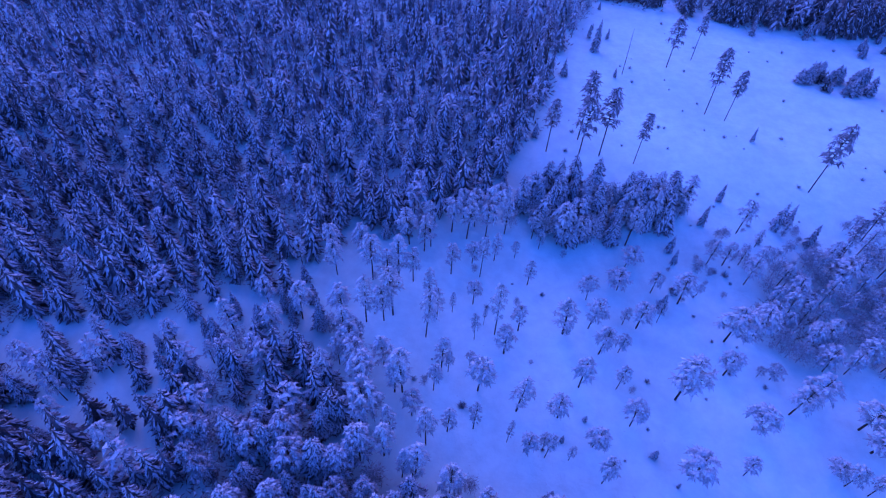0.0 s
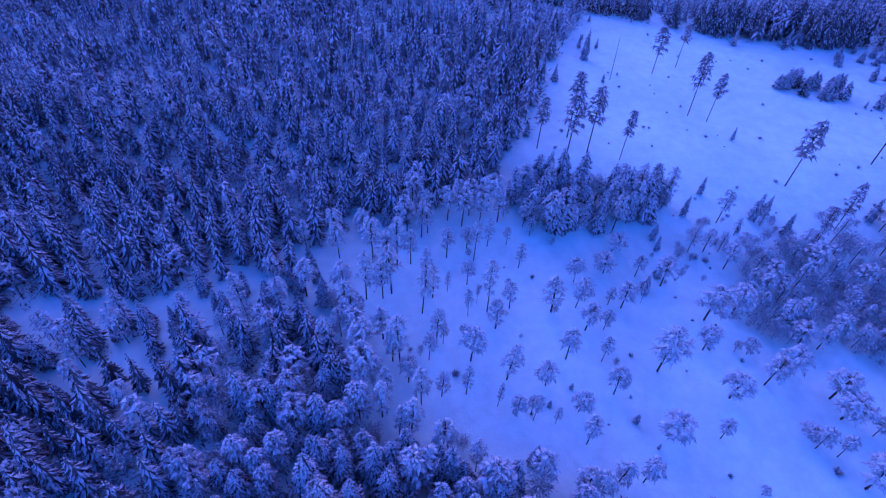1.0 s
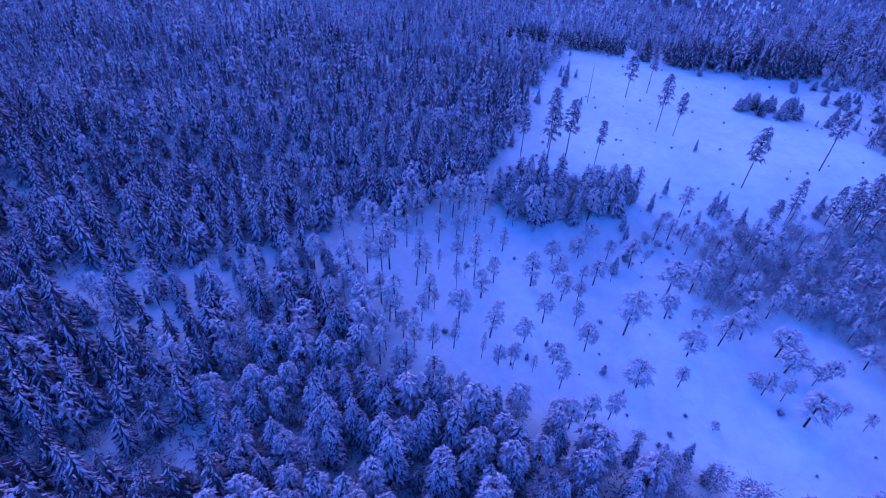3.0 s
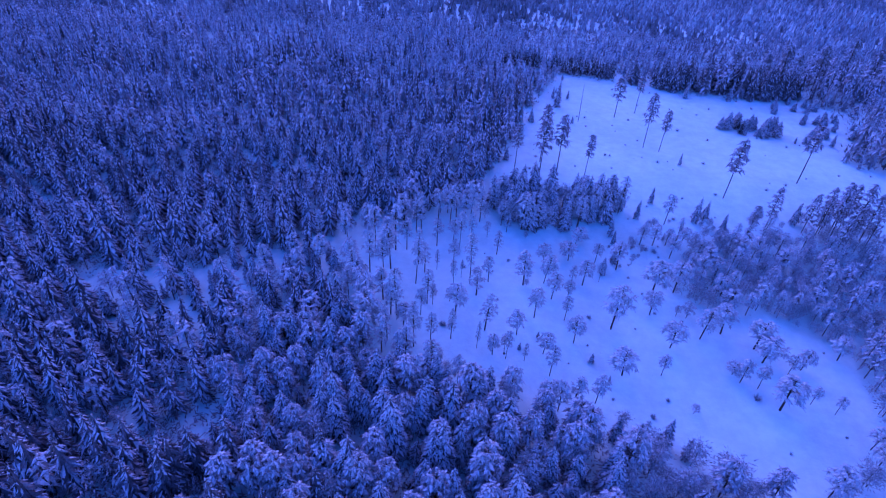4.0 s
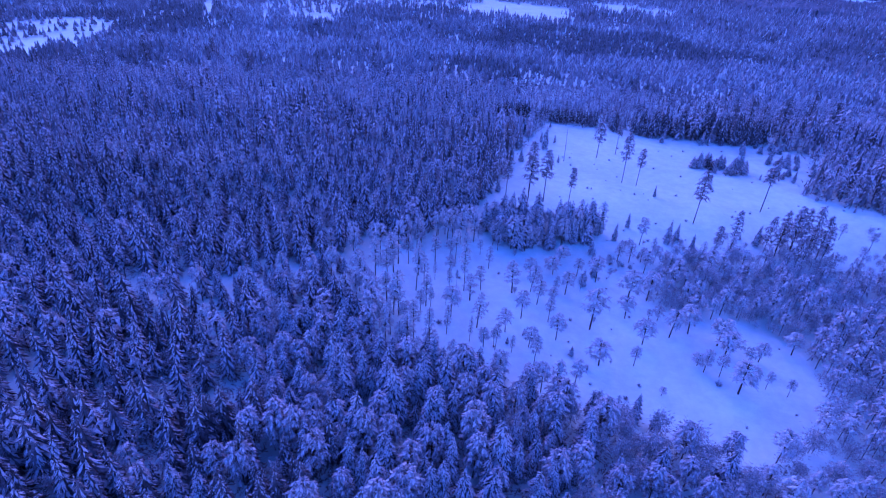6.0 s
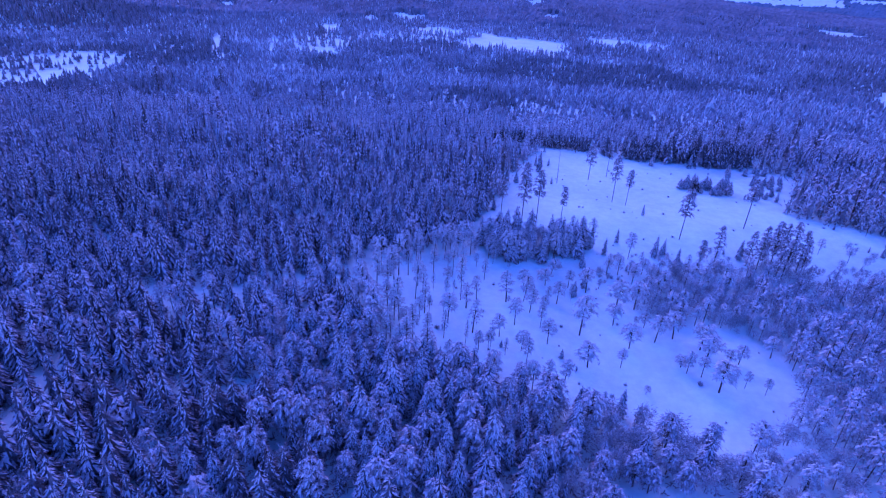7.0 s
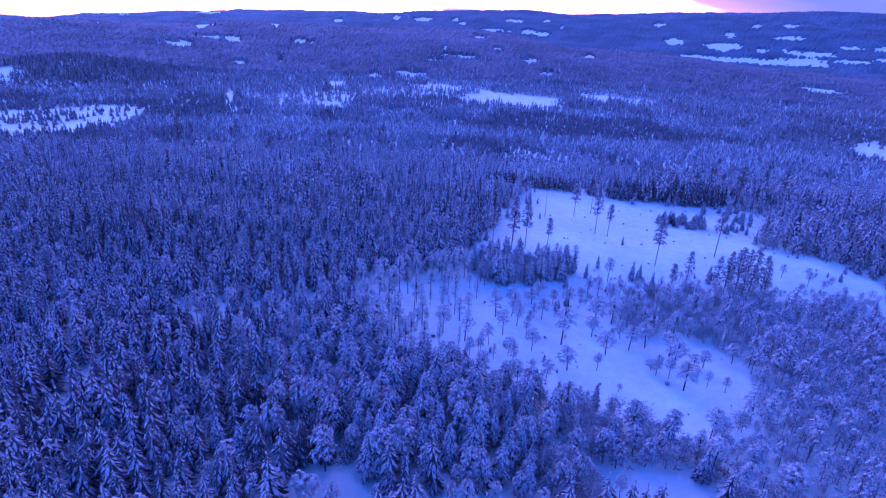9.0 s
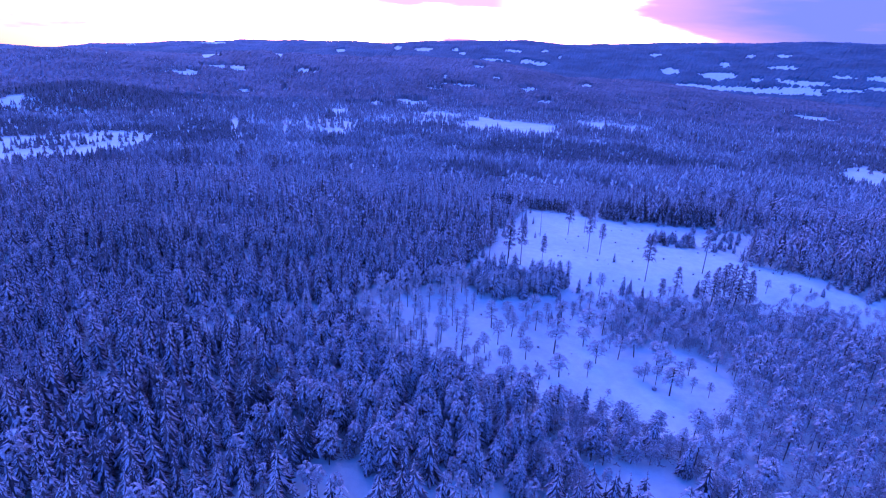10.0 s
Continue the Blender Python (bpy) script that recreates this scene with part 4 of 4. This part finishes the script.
def plant_singles():
    rng = random.Random(12)
    used = set()
    tall = [tree_thing("pine_tree", s, "tall slender pine spared on the felled snowy patch", "tall pines of the felled patch", M_FAR) for s in P_TALL]
    bog = [tree_thing("pine_tree", s, "stunted bog pine bowed with frost and snow", "pines on the bog", M_FROST) for s in P_FINE]
    young = [tree_thing("spruce_tree", s, "young snow-dusted spruce standing alone in the snow", "young spruces in the open", M_SPRUCE) for s in S_FINE[:4]]
    island = [tree_thing("spruce_tree", s, "snow-laden spruce in the clump by the bog", "spruces of the clump", M_SPRUCE) for s in S_FINE]
    for i, (x, y, h) in enumerate(TALL):
        put(tall, i % 4, used, x, y, h, rng)
    grove = [tree_thing("pine_tree", s, "large full-crowned pine in the grove by the bog", "pines of the grove", M_FAR) for s in P_GROVE]
    for i, (x, y, h) in enumerate(GROVE):
        put(grove, i % 2, used, x, y, h, rng)
    for x, y, h, across in BOG_WEST + BOG_MID + BOG_HEART + BOG_EAST + BOG_RIM:
        k = rng.choice((1, 3, 4, 6, 7)) if across > 0.42 * h else rng.choice((0, 2, 3, 5, 7))
        put(bog, k, used, x, y, 0.9 * h, rng, across / (1.85 * BOG_GIRTH[k] * h))
    for x, y, h in BOG_NORTH + EDGE:
        put(bog, rng.randrange(8), used, x, y, h, rng, 15.5 / (4 + 0.8 * h))
    for i, (x, y, h) in enumerate(YOUNG):
        put(young, i % 4, used, x, y, h, rng, 0.8)
    birches = [tree_thing("birch_tree", s, "bare birch furred with white hoar frost", "birches beside the bog", M_TWIG) for s in B_FINE]
    hedge = [tree_thing("spruce_tree", s, "dark spruce with little snow at the felled edge", "dark spruces along the felled edge", M_SHADE) for s in S_DARK]
    clumps = [([(16, 111), (25, 104), (49, 107), (59, 113), (66, 118), (62, 124), (48, 124), (38, 125), (22, 124)], 3.2, 8.5, 15.5),
              ([(123, 190), (134, 184), (147, 184), (149, 191), (140, 198), (125, 197)], 3.4, 4.0, 8.8)]
    for ring, step, least, most in clumps:
        xs, ys = [p[0] for p in ring], [p[1] for p in ring]
        x, y, r = scatter(min(xs), max(xs), min(ys), max(ys), step, 14)
        for a, b in zip(x, y):
            if in_ring(a, b, ring):
                luck = rng.random()
                h = rng.uniform(least, most)
                if most < 10 and luck < 0.1:
                    put(hedge, rng.randrange(3), used, a, b, h * 0.8, rng, 1.7)
                elif luck < 0.52 or most < 10:
                    put(island, rng.randrange(6), used, a + rng.uniform(-1.5, 1.5), b + rng.uniform(-2, 2), h, rng, 1.5 if most < 10 else 1.05)
                elif luck < 0.82:
                    put(bog, rng.randrange(8), used, a, b, h, rng, 1.1)
                else:
                    put(birches, rng.randrange(4), used, a, b, h * 0.8, rng, 0.8)
    x, y, r = scatter(64, 190, 60, 112, 3.7, 15)
    for a, b in zip(x, y):
        if a < 118 and in_ring(a, b, EAST_WOOD) and rng.random() < min(0.85, 0.15 + (a - 66) / 55):
            if rng.random() < 0.5:
                put(bog, rng.randrange(8), used, a, b, rng.uniform(7, 11), rng, 1.25)
            else:
                put(birches, rng.randrange(4), used, a, b, rng.uniform(5.5, 9.5), rng)
    x, y, r = scatter(76, 190, -25, 70, 5.2, 16)
    for a, b in zip(x, y):
        if a < 108 and in_ring(a, b, EAST_OPEN) and rng.random() < (1.0 if b < 15 else 0.85):
            if rng.random() < 0.72:
                put(bog, rng.randrange(8), used, a, b, rng.uniform(7, 11.5), rng, 1.3)
            else:
                put(birches, rng.randrange(4), used, a, b, rng.uniform(5, 9), rng, 1.2)
    x, y, r = scatter(60, 190, 94, 132, 4.4, 17)
    for a, b in zip(x, y):
        if in_ring(a, b, BOG) and b < 113 + (a - 60) * 0.14 and rng.random() < 0.62:
            luck = rng.random()
            if luck < 0.62:
                put(birches, rng.randrange(4), used, a, b, rng.uniform(2.0, 5.5), rng)
            elif luck < 0.76:
                put(bog, rng.randrange(8), used, a, b, rng.uniform(3, 8), rng, 1.2)
            else:
                put(young, rng.randrange(4), used, a, b, rng.uniform(2.5, 7), rng, 0.9)
    for k in range(44):
        a = 29 + 58 * (k + rng.uniform(-0.3, 0.3)) / 44
        put(hedge, k % 3, used, a, 253 - (a - 58) * 0.2 + rng.uniform(-1.5, 1.5), rng.uniform(8, 11), rng, 1.1)
    old = [tree_thing("spruce_tree", s, "tall old spruce with snowy boughs behind the felled patch", "old spruces behind the felled patch", M_SPRUCE) for s in S_OLD]
    for k in range(34):
        a = 106 + 72 * (k + rng.uniform(-0.4, 0.4)) / 34
        b = (236 if a < 148 else 232) + rng.uniform(-3, 6)
        put(old, k % 3, used, a, b, rng.uniform(13, 18) + (3 if 146 < a < 166 else 0), rng, 1.0)
    for a, b, h in [(95.2, 240.8, 12.5), (97.5, 242, 10), (81.9, 245.7, 10), (84, 246.5, 8)]:
        put(old, 1, used, a, b, h, rng, 1.35)
    veterans = [tree_thing("pine_tree", s, "old dark pine rising over the young forest", "old pines over the young forest", M_DARK) for s in P_OLD]
    for i, (x, y, h) in enumerate(VETERANS):
        put(veterans, i % 2, used, x, y, h, rng)
    x, y, r = scatter(158, 200, 181, 226, 4.0, 31)
    for a, b in zip(x, y):
        if in_ring(a, b, BOG) and rng.random() < 0.3:
            put(island, rng.randrange(6), used, a, b, rng.uniform(3.5, 7.5), rng, 1.4)
    x, y, r = scatter(15, 215, 120, 250, 5.2, 21)
    for a, b in zip(x, y):
        edge_near = not all(in_ring(a + u, b + v, BOG) for u, v in ((7, 0), (-7, 0), (0, 7)))
        if in_ring(a, b, BOG) and edge_near and rng.random() < 0.24:
            put(young, rng.randrange(4), used, a, b, rng.uniform(2.5, 10), rng, 0.95)
    x, y, r = scatter(-40, 62, 14, 118, 5.0, 23)
    for a, b in zip(x, y):
        edge_near = not all(in_ring(a + u, b + v, BOG) for u, v in ((8, 0), (-8, 0), (0, 7), (0, -7)))
        if in_ring(a, b, BOG) and edge_near and rng.random() < 0.6:
            luck = rng.random()
            if luck < 0.4:
                put(young, rng.randrange(4), used, a, b, rng.uniform(4, 11), rng)
            elif luck < 0.75:
                put(birches, rng.randrange(4), used, a, b, rng.uniform(4, 9), rng, 0.9)
            else:
                put(bog, rng.randrange(8), used, a, b, rng.uniform(8, 13), rng)
    x, y, r = scatter(-22, 60, 44, 104, 8.0, 24)
    for a, b in zip(x, y):
        if in_ring(a, b, BOG) and rng.random() < 0.3:
            luck = rng.random()
            if luck < 0.75:
                put(birches, rng.randrange(4), used, a, b, rng.uniform(1.5, 4), rng, 0.8)
            else:
                put(young, rng.randrange(4), used, a, b, rng.uniform(1.5, 4.0), rng)
    x, y, r = scatter(-110, -28, 40, 92, 5.5, 22)
    for a, b in zip(x, y):
        if bool(spots(np.array([a]), np.array([b]), GAPS)[0]) and rng.random() < 0.68:
            if rng.random() < 0.45:
                put(bog, rng.randrange(8), used, a, b, rng.uniform(9, 13), rng, 1.15)
            else:
                put(young, rng.randrange(4), used, a, b, rng.uniform(5, 12), rng)
    x, y, r = scatter(-36, 80, -24, -6, 4.6, 18)
    for a, b in zip(x, y):
        if bool(spots(np.array([a]), np.array([b]), GAPS)[0]) and rng.random() < 0.45:
            put(bog, rng.randrange(8), used, a, b, rng.uniform(6, 11), rng, 1.1)
    low = [tree_thing("shrub", shrub_shape(k), "low leafless shrub poking through the snow", "shrubs in the open snow", M_PINE) for k in range(3)]
    for ob in low:
        tagged(ob, category="shrub")
    for i, (x, y, h) in enumerate(SHRUBS):
        put(low, i % 3, used, x, y, h * 0.7, rng, 0.8)
    x, y, r = scatter(-20, 210, 26, 240, 11.0, 19)
    for a, b in zip(x, y):
        if in_ring(a, b, BOG) and rng.random() < 0.4:
            put(low, rng.randrange(3), used, a, b, rng.uniform(0.4, 1.3), rng, 0.9)
    pole = tree_thing("dead_tree", pole_shape(), "thin bare dead stem standing on the felled patch", "", M_PINE)
    put([pole], 0, used, 59.9, 188.4, 17.0, rng)


plant_singles()
